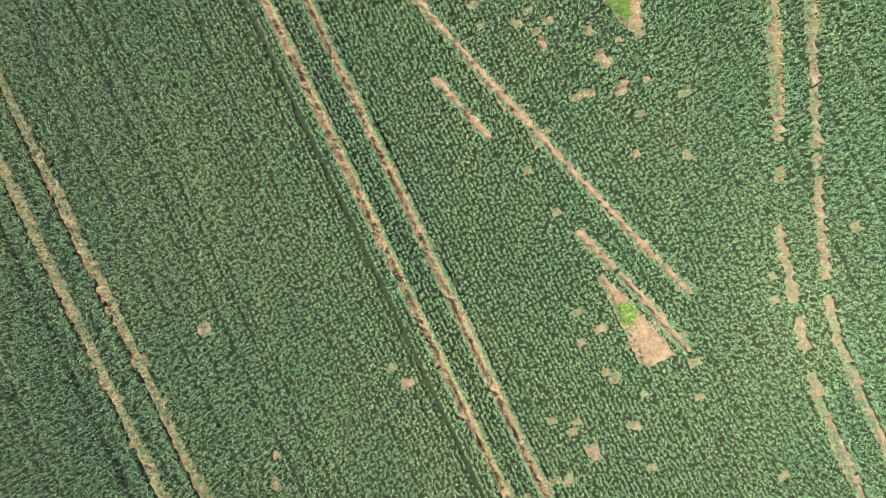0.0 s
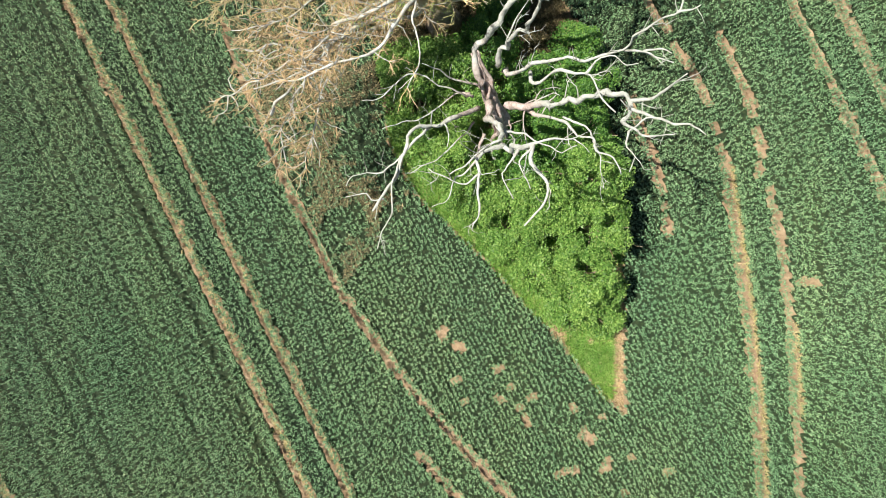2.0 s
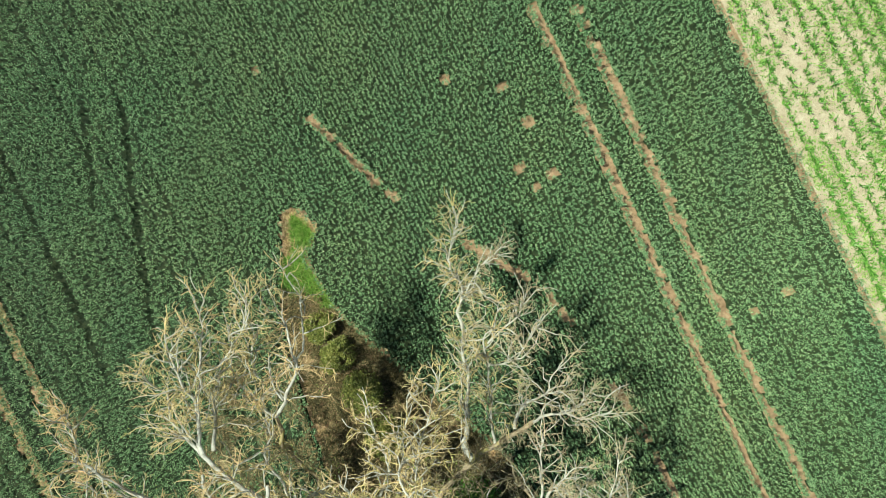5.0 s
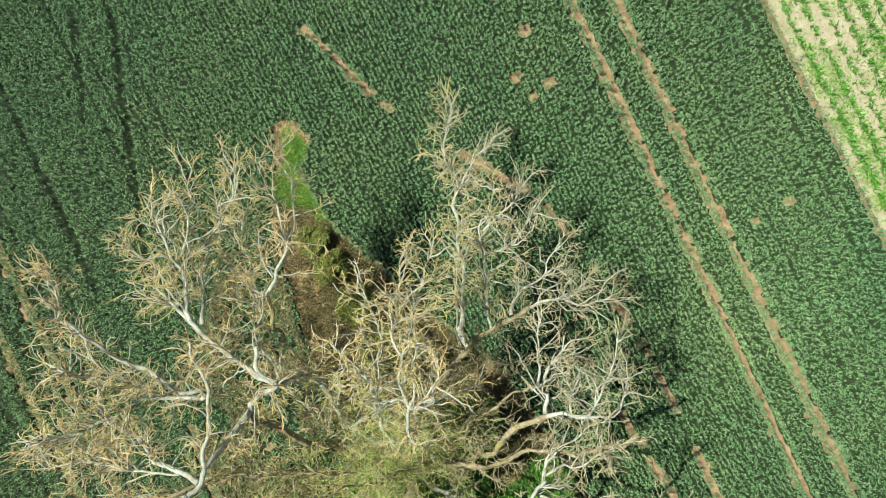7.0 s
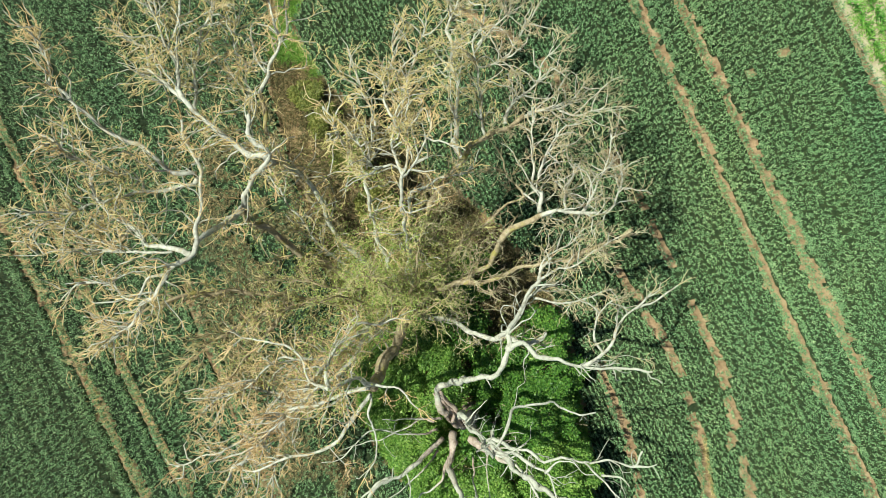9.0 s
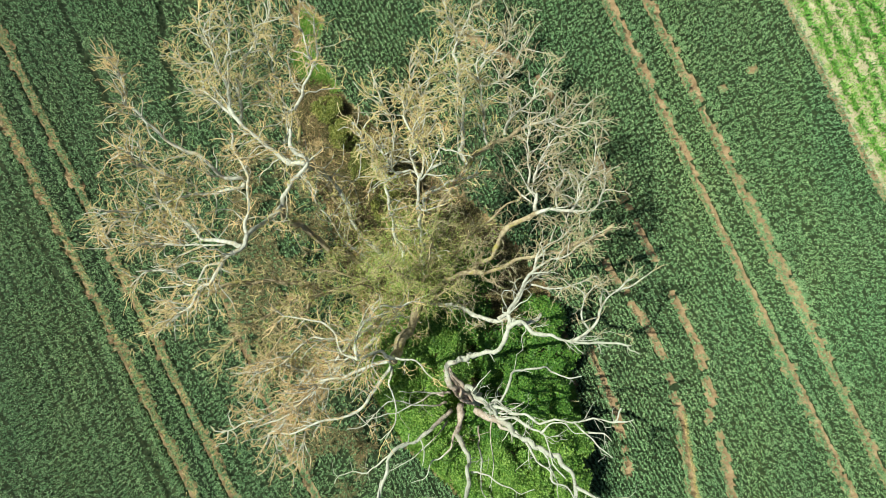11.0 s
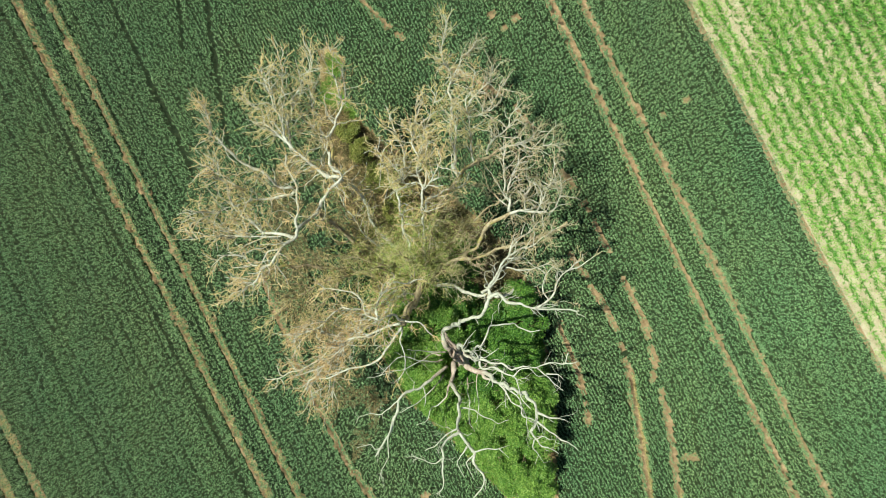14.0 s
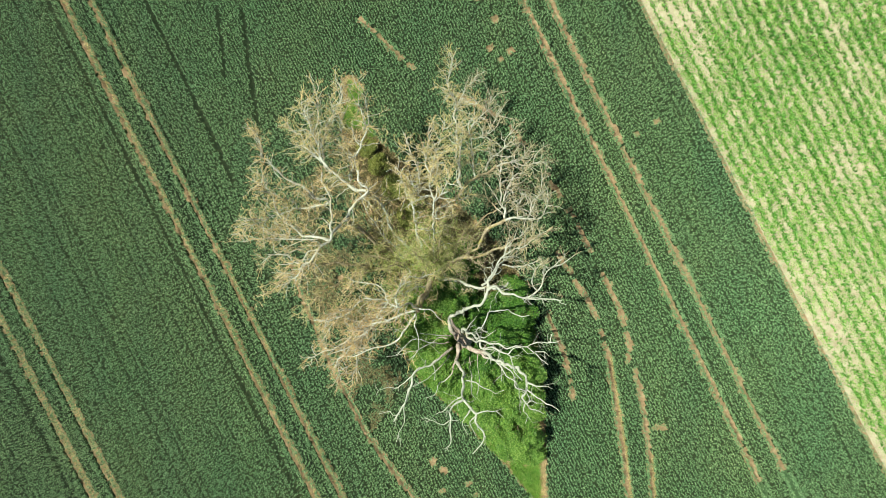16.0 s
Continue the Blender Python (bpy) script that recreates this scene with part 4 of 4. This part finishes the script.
limb(main_tree, "pale", 0.080, 0.030, 0.9, (4.2, 34.2, 9.6), (4.3, 34.7, 10.5), (4.8, 34.9, 10.4), (5.1, 35.1, 10.4), (5.6, 35.3, 10.4), (6.2, 35.4, 10.3))
limb(main_tree, "moss", 0.170, 0.100, 1.2, (3.9, 31.1, 4.4), (4.2, 32, 5.2), (4.3, 33.3, 6), (4.8, 34.5, 6.6), (5.6, 35.6, 7.2), (6.3, 36.3, 7.6), (6.9, 36.7, 7.8), (7.5, 37, 7.6), (8, 37.3, 7.5))
limb(main_tree, "pale", 0.080, 0.020, 1.1, (8, 37.3, 7.5), (8.7, 37.5, 7.3), (9.3, 37.6, 7.2), (9.8, 37.9, 7.2), (10.2, 38.4, 7.3))
limb(main_tree, "pale", 0.050, 0.020, 1.0, (9.3, 37.5, 7.2), (9.9, 37.3, 7.2), (10.5, 37.5, 7.2), (11.4, 37.5, 7.3))
limb(main_tree, "pale", 0.080, 0.020, 1.1, (7.4, 37.1, 7.5), (7.5, 37.6, 7.3), (7.7, 37.9, 7.2), (8.2, 38.1, 7.5), (8.6, 38.4, 7.8), (8.7, 38.9, 7.9), (9.2, 39.7, 8))
limb(main_tree, "tan", 0.120, 0.030, 1.6, (5.9, 35.9, 7.4), (5.6, 36.9, 7), (5.8, 38.5, 6.4), (5.7, 39.5, 6), (5.7, 40.5, 5.5), (5.6, 41.4, 5.1), (5.6, 42.1, 5.3), (5.3, 42.6, 5.6), (5.4, 43.5, 5.8), (5.6, 44.3, 5.9), (5.5, 45, 6))
limb(main_tree, "tan", 0.060, 0.020, 1.6, (5.6, 41.2, 5.2), (5.9, 41.9, 5.4), (6.5, 42.7, 5.6), (7.1, 43.3, 5.8))
limb(main_tree, "pale", 0.070, 0.020, 1.3, (6.7, 36.6, 7.6), (6.7, 37.9, 7), (6.6, 38.6, 6.8), (6.5, 39.3, 6.7), (6.5, 40.1, 6.7), (6.8, 40.6, 7), (6.9, 41, 7.4), (7, 41.6, 7.5))
limb(main_tree, "tan", 0.050, 0.020, 1.3, (6.6, 40, 6.7), (7.1, 40.5, 6.8), (7.7, 41, 7), (8, 41.8, 7.1))
limb(main_tree, "tan", 0.050, 0.020, 1.2, (6.5, 39.2, 6.7), (7.3, 39.3, 6.8), (8.1, 40.2, 7), (8.6, 40.9, 7))
limb(main_tree, "moss", 0.160, 0.060, 0.7, (3.9, 30.7, 4.2), (5.1, 31.5, 6), (6.2, 31.7, 6.8), (7.2, 31.9, 6.8), (8, 32.1, 6.8), (8.8, 32.2, 7.4), (9.3, 32.4, 8), (9.8, 32.6, 8.6), (10.4, 32.9, 9), (11.1, 33.3, 9.2))
limb(main_tree, "moss", 0.150, 0.110, 0.6, (4, 31, 4.4), (5.2, 31.5, 5.8), (6.4, 32.2, 7), (6.8, 32.7, 7.6), (7.1, 33.2, 8.3), (7.5, 33.5, 8.5), (7.9, 33.7, 8.6), (8.3, 33.9, 8.7))
limb(main_tree, "pale", 0.090, 0.020, 1.0, (8.3, 33.9, 8.7), (8.7, 34, 8.8), (9.1, 33.9, 9), (9.6, 33.9, 9), (10, 34, 9), (10.4, 34, 9), (10.7, 34.5, 8.8), (10.9, 34.9, 8.6), (11.2, 35.2, 8.5))
limb(main_tree, "pale", 0.060, 0.020, 1.0, (9.1, 33.9, 9), (9.1, 34.6, 9), (9.3, 35.1, 8.9), (9.4, 35.5, 8.9), (9.8, 35.3, 8.9))
limb(main_tree, "pale", 0.090, 0.020, 0.9, (8.3, 34, 8.7), (8.4, 34.6, 8.7), (8.2, 35, 8.8), (8.2, 35.5, 8.8), (8.2, 36, 8.7), (8.2, 36.6, 8.7), (8.3, 37.2, 8.7))
limb(main_tree, "pale", 0.070, 0.020, 1.1, (8.3, 35.1, 8.8), (8.4, 35.6, 9.2), (8.6, 35.9, 9.5), (8.8, 36.2, 9.8), (9.1, 36.5, 9.9), (9.5, 36.6, 10))
limb(main_tree, "pale", 0.050, 0.020, 1.0, (9.6, 33.9, 9), (10.1, 34.5, 9), (10.4, 35.2, 8.9), (10.6, 35.8, 8.8), (10.7, 36.4, 8.8))
limb(main_tree, "moss", 0.110, 0.040, 0.6, (4, 31.2, 4.4), (5.2, 32.6, 6), (5.8, 33.1, 6.5), (6.5, 33.6, 7), (7, 34, 7.3), (7.5, 34.4, 7.4), (7.9, 34.7, 7.6), (7.7, 34.9, 7.6), (7.5, 35.1, 7.6), (7.4, 35.6, 7.6), (7.2, 36, 7.6))
limb(main_tree, "pale", 0.050, 0.020, 0.8, (7.9, 34.7, 7.6), (8.3, 34.3, 8), (8.4, 34, 8.5))
limb(main_tree, "tan", 0.120, 0.100, 0.4, (3.8, 30.4, 4.2), (5, 30.2, 5.6), (6, 29.9, 6.8), (7.2, 29.7, 8), (8, 29.8, 8.8), (8.3, 30.1, 8.9))
limb(main_tree, "pale", 0.100, 0.050, 0.6, (6.7, 30, 8.9), (7.2, 30.3, 8.8), (7.7, 30.8, 8.6), (8.2, 31.5, 8.2), (8.3, 32, 8), (8.7, 32.5, 8))
limb(main_tree, "pale", 0.060, 0.020, 1.2, (8.3, 31.8, 8.2), (8.8, 32.1, 8.4), (9.4, 32.3, 8.8), (10.1, 32.8, 9), (10.7, 33.1, 9.2))
limb(main_tree, "pale", 0.060, 0.020, 1.2, (8, 31.2, 8.4), (8.7, 31.1, 8.6), (9.3, 31.1, 8.8), (10, 31.3, 9))
limb(main_tree, "pale", 0.050, 0.020, 1.1, (8.3, 32.1, 8), (8.6, 32.6, 8), (9.2, 33, 8), (9.8, 33.4, 8.2))
limb(main_tree, "tan", 0.156, 0.028, 1.0, (2.8, 30.3, 4), (2, 30, 6), (1, 29.2, 7.2), (-0.2, 27.9, 8), (-1.5, 26.8, 8.4), (-3, 26.2, 8.5))
limb(main_tree, "moss", 0.180, 0.044, 1.0, (2.7, 30.6, 4), (0.4, 31.2, 5.6), (-1.8, 31.7, 7), (-3.1, 31.8, 8), (-4.1, 31.7, 8.6), (-5.4, 31, 8.8), (-6.6, 30.1, 8.9))
limb(main_tree, "moss", 0.120, 0.028, 1.0, (0.9, 31.2, 5.4), (-0.6, 31.1, 7), (-2.2, 30.5, 8), (-3.5, 29.6, 8.2), (-4.6, 28.8, 8.2))
limb(main_tree, "moss", 0.096, 0.022, 1.0, (-0.6, 31.1, 6.8), (-1.7, 29.6, 7.8), (-2.6, 28.6, 8.2), (-3, 27.6, 8.2))
limb(main_tree, "tan", 0.072, 0.017, 1.0, (1, 29.3, 7.2), (-0.4, 29.5, 8), (-1.9, 28.6, 8.4), (-3.1, 27.9, 8.6))
limb(main_tree, "moss", 0.156, 0.028, 1.0, (3.4, 30.7, 4.2), (3.2, 31.4, 6.4), (2.9, 32.0, 8.6), (2.7, 32.4, 10.2))
limb(main_tree, "moss", 0.132, 0.028, 1.0, (3.4, 30.7, 4.2), (3.9, 31.5, 6.2), (4.2, 32.4, 8.0), (4.4, 33.2, 9.2))
limb(main_tree, "moss", 0.132, 0.028, 1.0, (3.4, 30.6, 4.2), (2.5, 31.0, 6.2), (1.6, 31.4, 7.8), (1.0, 31.4, 8.8))
limb(main_tree, "tan", 0.096, 0.028, 1.0, (2.6, 29.9, 4.6), (0.5, 29, 5.4), (-1.1, 27.8, 6), (-2.2, 26.5, 6.2), (-2.7, 25.1, 6.1), (-2.7, 24, 5.8))
limb(main_tree, "tan", 0.078, 0.022, 1.0, (0.5, 29, 5.4), (-0.3, 28.4, 5.7), (-1.2, 26.3, 6.1), (-1.6, 24.8, 6), (-2, 23.7, 5.6))
limb(main_tree, "tan", 0.072, 0.022, 1.0, (-1.1, 27.8, 6), (-2.3, 28.2, 6.3), (-3.3, 28.1, 6.4), (-3.6, 26.6, 6.2))
limb(main_tree, "moss", 0.120, 0.028, 1.0, (3.4, 30.6, 4.2), (3.9, 30.6, 6.4), (4.4, 30.9, 8.2), (5.0, 31.3, 9.0))
limb(main_tree, "moss", 0.100, 0.030, 1.3, (3.2, 31, 4.4), (2, 31.6, 6.5), (0.6, 32, 8), (-0.6, 32.2, 8.6))
limb(main_tree, "moss", 0.100, 0.030, 1.3, (3.4, 31.3, 4.4), (3.8, 32.8, 6.5), (3.4, 34, 8))
limb(main_tree, "moss", 0.100, 0.030, 1.2, (3.6, 31.2, 4.4), (5.2, 32.4, 6.4), (6.2, 33.6, 7.6))
limb(main_tree, "tan", 0.090, 0.030, 1.3, (2.6, 31.2, 4.4), (1.2, 32.6, 6.4), (0.2, 34.2, 7.6), (-0.4, 35.6, 8.2))
finish_tree(main_tree)

dead_tree = start_tree("dead_tree", (5.9, 25.2, 0))
split_trunk(dead_tree, [(5.9, 25.1, -0.1), (5.85, 25.3, 1.2), (5.7, 25.7, 3.0), (5.2, 26.5, 4.9), (4.8, 27.2, 5.9), (4.6, 27.7, 6.3)], 0.42, 0.14)
dead_limb(dead_tree, 0.160, 0.100, (4.9, 26.7, 5.6), (4.6, 27.3, 6), (4.6, 27.9, 6.4), (5, 28.1, 6.6), (5.5, 28.4, 7.8), (6, 28.7, 8.9), (6.6, 28.8, 9.5), (6.8, 29.2, 9.8), (7, 29.8, 9.9))
dead_limb(dead_tree, 0.100, 0.040, (7, 29.8, 9.9), (7.5, 30, 9.9), (7.8, 29.8, 9.9), (8.5, 29.4, 10), (9.2, 29.2, 10), (10, 29.2, 10.1), (10.5, 29.1, 10.1), (11.3, 29, 10.2))
limb(dead_tree, "pale", 0.090, 0.030, 0.5, (9.2, 29.2, 10), (9.8, 29.5, 10), (10.2, 29.8, 10.1), (10.4, 30.3, 10.3), (10.9, 31, 10.4), (11.3, 31.4, 10.4))
limb(dead_tree, "pale", 0.050, 0.020, 0.5, (10.9, 31, 10.4), (11.5, 31.2, 10.4), (12.1, 31.6, 10.4))
limb(dead_tree, "pale", 0.050, 0.020, 0.5, (9.9, 29.6, 10), (9.6, 30.1, 10), (9.8, 30.8, 10.1), (10.2, 31.2, 10.1))
dead_limb(dead_tree, 0.090, 0.080, (7, 29.8, 9.9), (7.3, 30.5, 9.6), (7.8, 31.3, 9), (8.2, 31.8, 8.8))
dead_limb(dead_tree, 0.120, 0.030, (5.4, 27, 7), (5.6, 27.3, 8.5), (6.1, 27.2, 11), (6.3, 27.4, 12.4), (6.2, 27.8, 13), (6.3, 28.1, 13.4), (6.5, 28.3, 13.8), (6.9, 28.8, 13.4), (7.1, 28.9, 13.2), (7.9, 28.9, 12.8), (8.2, 28.7, 12.6), (8.7, 28.5, 12.6), (9.1, 28.5, 12.6))
dead_limb(dead_tree, 0.050, 0.020, (6.3, 27.4, 12.4), (6.6, 27.4, 12.5), (6.9, 27.6, 12.6), (7.2, 27.8, 12.8))
dead_limb(dead_tree, 0.040, 0.015, (5.6, 27.3, 9), (5.9, 27.8, 9.5), (6.3, 28.3, 10))
dead_limb(dead_tree, 0.120, 0.030, (5.7, 26.9, 6.6), (6.1, 26.5, 8.2), (6.6, 26.5, 8.8), (7.3, 26.5, 9.4), (8.2, 26.4, 9.9), (9, 26.4, 10.4), (9.3, 26.6, 11.2), (9.7, 26.8, 11.8), (10.1, 26.9, 12.3), (10.3, 27.4, 12.6))
dead_limb(dead_tree, 0.050, 0.020, (9.1, 26.4, 10.4), (9.5, 26.2, 11), (9.8, 25.9, 11.5), (10.1, 25.6, 11.9))
dead_limb(dead_tree, 0.040, 0.020, (9.5, 26.2, 11), (10, 26.2, 11.2), (10.2, 26, 11.4))
dead_limb(dead_tree, 0.050, 0.020, (10.1, 26.9, 12.3), (10.5, 26.9, 12.4), (10.7, 27, 12.5))
dead_limb(dead_tree, 0.090, 0.030, (6.5, 26.6, 7.5), (6.6, 26.2, 8), (7, 26.2, 8.6), (7.4, 26.2, 9.2), (8, 25.9, 9.8), (8.2, 25.3, 10.2), (8.4, 24.9, 10.4), (8.7, 24.5, 10.6))
dead_limb(dead_tree, 0.050, 0.020, (8, 25.9, 9.8), (8.3, 26.2, 10), (8.6, 26.3, 10.1), (8.9, 26.3, 10.2), (9.2, 26, 10.3), (9.5, 26, 10.4))
dead_limb(dead_tree, 0.170, 0.090, (5.7, 25.8, 5.8), (6.4, 25.6, 6.4), (7.1, 25.4, 7.6), (7.7, 25.3, 8.8), (8.2, 25.2, 9.9), (8.6, 25.1, 10.7), (8.8, 24.7, 11.6), (8.8, 24.3, 12.1), (8.5, 23.9, 12.3))
dead_limb(dead_tree, 0.070, 0.025, (8.9, 24.6, 11.7), (9.4, 24.6, 12.6), (9.6, 24.7, 13.4), (9.8, 24.8, 13.9))
dead_limb(dead_tree, 0.070, 0.020, (8.8, 24.3, 12.1), (9.3, 23.9, 12.6), (9.7, 23.7, 13), (10, 23.7, 13.2), (10.4, 23.3, 13.4))
dead_limb(dead_tree, 0.060, 0.020, (8.5, 23.9, 12.3), (8.7, 23.6, 12.6), (8.9, 23.4, 12.9), (9.2, 23.4, 13.2), (9.5, 23.3, 13.7))
dead_limb(dead_tree, 0.040, 0.020, (8.6, 23.6, 12.6), (9, 23.8, 13), (9.2, 23.8, 13.4))
dead_limb(dead_tree, 0.040, 0.015, (8.6, 23.6, 12.6), (8.5, 23.2, 12.5), (8.7, 22.9, 12.5), (8.6, 22.5, 12.5))
dead_limb(dead_tree, 0.090, 0.030, (6.5, 25.5, 6.2), (7.4, 25, 7), (8, 24.4, 7.8), (8.5, 24, 8.4), (8.6, 23.6, 8.5), (9.1, 23.4, 8.5), (9.3, 22.8, 8.5))
dead_limb(dead_tree, 0.050, 0.020, (7.6, 25, 7.4), (8.2, 24.6, 7.9), (8.5, 24, 8), (8.7, 23.2, 8), (8.8, 22.4, 8))
dead_limb(dead_tree, 0.150, 0.080, (5.1, 26, 5.6), (4.9, 25.2, 6.8), (5.2, 24.7, 8.3), (5.2, 24.1, 9.6), (5.3, 23.7, 10.8), (5.6, 23.3, 12.2), (5.9, 23.3, 13))
dead_limb(dead_tree, 0.060, 0.020, (5.9, 23.3, 13), (6.4, 23.4, 13), (7, 23.4, 13), (7.3, 23.5, 13))
dead_limb(dead_tree, 0.040, 0.020, (7, 23.4, 13), (7.2, 23.2, 13.1), (7.4, 23, 13.1))
dead_limb(dead_tree, 0.070, 0.030, (5.9, 23.3, 13), (6, 22.8, 13), (6.3, 22.2, 13), (6.1, 21.6, 13), (5.6, 21.1, 13))
dead_limb(dead_tree, 0.050, 0.020, (5.9, 23.2, 13), (5.6, 22.8, 13), (5.8, 22.1, 13))
dead_limb(dead_tree, 0.090, 0.030, (5.3, 23.6, 10.8), (4.7, 23.3, 11.3), (4.5, 22.7, 11.7), (4.5, 21.7, 12), (4.2, 21.1, 12))
dead_limb(dead_tree, 0.050, 0.020, (4.5, 22.7, 11.7), (3.9, 22.4, 11.6), (3.3, 22.7, 11.6), (3, 22.9, 11.6))
dead_limb(dead_tree, 0.070, 0.020, (5.2, 23.8, 10.8), (4.7, 23.5, 10.9), (4.2, 23.2, 10.9), (3.6, 22.8, 10.8))
dead_limb(dead_tree, 0.050, 0.020, (5.6, 23.3, 12.1), (5.3, 22.9, 12.1), (5.1, 22.5, 12.1), (5.4, 21.9, 12.1))
dead_limb(dead_tree, 0.130, 0.050, (4.7, 25.8, 5.6), (3.9, 25.3, 6.4), (2.9, 24.9, 7.2), (2.2, 24.6, 7.8), (1.9, 23.8, 8), (1.7, 23.1, 8.2), (1.2, 22.4, 8.4), (0.9, 21.9, 8.5))
dead_limb(dead_tree, 0.070, 0.020, (2.9, 24.9, 7), (2.2, 24.5, 6.6), (1.5, 23.8, 6.3), (0.6, 23.4, 6.1), (-0.2, 23.3, 6), (-0.4, 23, 6))
dead_limb(dead_tree, 0.060, 0.020, (1.9, 23.8, 8), (1.7, 22.9, 8.3), (1.5, 22.3, 8.4), (1.4, 21.8, 8.4), (1, 20.6, 8.4))
dead_limb(dead_tree, 0.040, 0.020, (1.3, 22.3, 8.4), (0.8, 22.2, 8.5), (0.6, 22.4, 8.5), (0, 22.4, 8.5))
dead_limb(dead_tree, 0.060, 0.020, (4.7, 26.6, 5.8), (3.9, 26.8, 6.4), (3.3, 27, 7), (2.7, 27.1, 7.4))
dead_limb(dead_tree, 0.060, 0.020, (4.5, 26.2, 5.8), (3.9, 26.3, 6.4), (3.1, 26.5, 7), (2.4, 26.8, 7.4), (2, 26.6, 7.6), (1.4, 26, 7.8), (0.6, 25.8, 7.8))
dead_limb(dead_tree, 0.050, 0.020, (4.4, 26.4, 5.4), (3.8, 26.4, 5.2), (3.2, 26, 5), (2.5, 25.7, 4.8), (1.6, 25.5, 4.8), (0.9, 25.3, 4.8))
dead_limb(dead_tree, 0.050, 0.020, (4.5, 25.3, 5.4), (3.7, 24.6, 5.6), (3.2, 24.1, 5.7), (2.6, 23.6, 5.8), (2, 23.4, 5.8))
dead_limb(dead_tree, 0.080, 0.020, (4.9, 24.9, 5), (4.6, 24.1, 4.8), (4.2, 23.6, 4.6), (3.7, 23.2, 4.4), (3.3, 22.5, 4.2), (2.7, 22.2, 4))
dead_limb(dead_tree, 0.050, 0.020, (5.8, 25.2, 6), (5.8, 24.2, 7.5), (5.8, 23.5, 8), (6, 23.1, 9))
dead_limb(dead_tree, 0.050, 0.020, (5.4, 24.3, 9), (5.8, 24.3, 9), (6.2, 24.2, 9.1), (6.5, 23.8, 9.2), (7, 23.6, 9.3), (7.7, 23.7, 9.4))
dead_limb(dead_tree, 0.040, 0.020, (6.4, 25.6, 6.3), (6.3, 24.8, 6.8), (6.4, 23.8, 7.2), (6.1, 23.1, 7.4))

tagged(dead_tree["ob"], "bleached dead tree with bare crooked branches and split trunk", "tree")


# ---- the thicket ----


def build_shrub(x, y, r, h, tone, text):
    ob = new("shrub")
    ob.location = (x, y, 0)
    for _ in range(7):
        stem = empty_store()
        a = rng.uniform(0, 6.3)
        p = crooked((rng.normal(0, 0.1), rng.normal(0, 0.1), -0.05), (math.cos(a) * 0.5, math.sin(a) * 0.5, 1.0), h * 0.8, 0.16, 0.05, 0.3)
        tube(stem, p, np.linspace(0.05, 0.015, len(p)), 5)
        part("stem", store_mesh("stem", stem, BARK_MOSS), ob)
    blobs = max(9, int(12 * r * r))
    leaves = []
    for _ in range(blobs):
        a, d = rng.uniform(0, 6.3), r * math.sqrt(rng.uniform(0, 1)) * 0.85
        br = rng.uniform(0.22, 0.52) * min(1.0, 0.6 + r * 0.3)
        top = h * math.sqrt(max(0.08, 1 - (d / r) ** 4)) * rng.uniform(0.66, 1.08)
        c = np.array([math.cos(a) * d, math.sin(a) * d, max(top - br * 0.7, 0.25)])
        n = int(280 * br / 0.4)
        way = rng.normal(0, 1, (n, 3))
        way /= np.linalg.norm(way, axis=1)[:, None]
        way[:, 2] = np.where(way[:, 2] < -0.2, -way[:, 2], way[:, 2])
        leaves.append(c + way * br * rng.uniform(0.55, 1.05, (n, 1)) * (1.15, 1.15, 0.9))
    # lower leaves that close the sides
    n = int(900 * r)
    a, z = rng.uniform(0, 6.3, n), rng.uniform(0.1, h * 0.8, n)
    d = r * rng.uniform(0.6, 1.0, n) * np.sqrt(np.clip(1 - (z / h) ** 4, 0.1, 1))
    leaves.append(np.stack([np.cos(a) * d, np.sin(a) * d, z], 1))
    at = np.vstack(leaves)
    v, f = leaf_quads(at, rng.uniform(0.036, 0.074, len(at)), 0.75)
    part("crown", mesh_of("crown", v, f, tone), ob)
    return tagged(ob, text, "shrub", "shrubs in the thicket")


BRIGHT = "dense bright green shrub in the thicket below the trees"
DARK = "dark green shrub in the thicket near the bare tree"
for x, y, r, h in [(1.6, 28.6, 1.3, 2.4), (2.0, 26.8, 1.5, 2.6), (3.0, 24.9, 1.6, 2.8), (4.6, 22.9, 1.6, 2.8), (6.0, 21.1, 1.4, 2.6), (7.3, 19.3, 1.3, 2.3),
                   (9.2, 19.0, 1.6, 3.6), (9.5, 21.2, 1.6, 4.1), (9.3, 23.4, 1.7, 4.3), (7.4, 22.4, 1.7, 3.5), (8.5, 17.6, 1.2, 1.8), (9.9, 17.3, 1.1, 1.7),
                   (4.2, 27.4, 1.6, 3.2), (2.9, 28.5, 1.4, 3.0)]:
    build_shrub(x, y, r, h, SHRUB, BRIGHT)
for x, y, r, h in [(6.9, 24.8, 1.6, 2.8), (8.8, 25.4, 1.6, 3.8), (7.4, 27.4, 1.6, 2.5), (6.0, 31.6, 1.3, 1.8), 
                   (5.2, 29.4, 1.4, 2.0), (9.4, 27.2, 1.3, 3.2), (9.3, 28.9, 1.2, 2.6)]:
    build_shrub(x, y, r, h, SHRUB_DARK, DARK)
OLIVE = "thin olive-green shrub in the narrow strip of rough grass"
for x, y, r, h in [(1.0, 36.9, 1.0, 1.5), (2.0, 34.8, 1.0, 1.3), (0.0, 38.6, 0.8, 1.2), (-0.9, 39.9, 0.7, 1.1)]:
    build_shrub(x, y, r, h, SHRUB_OLIVE, OLIVE)
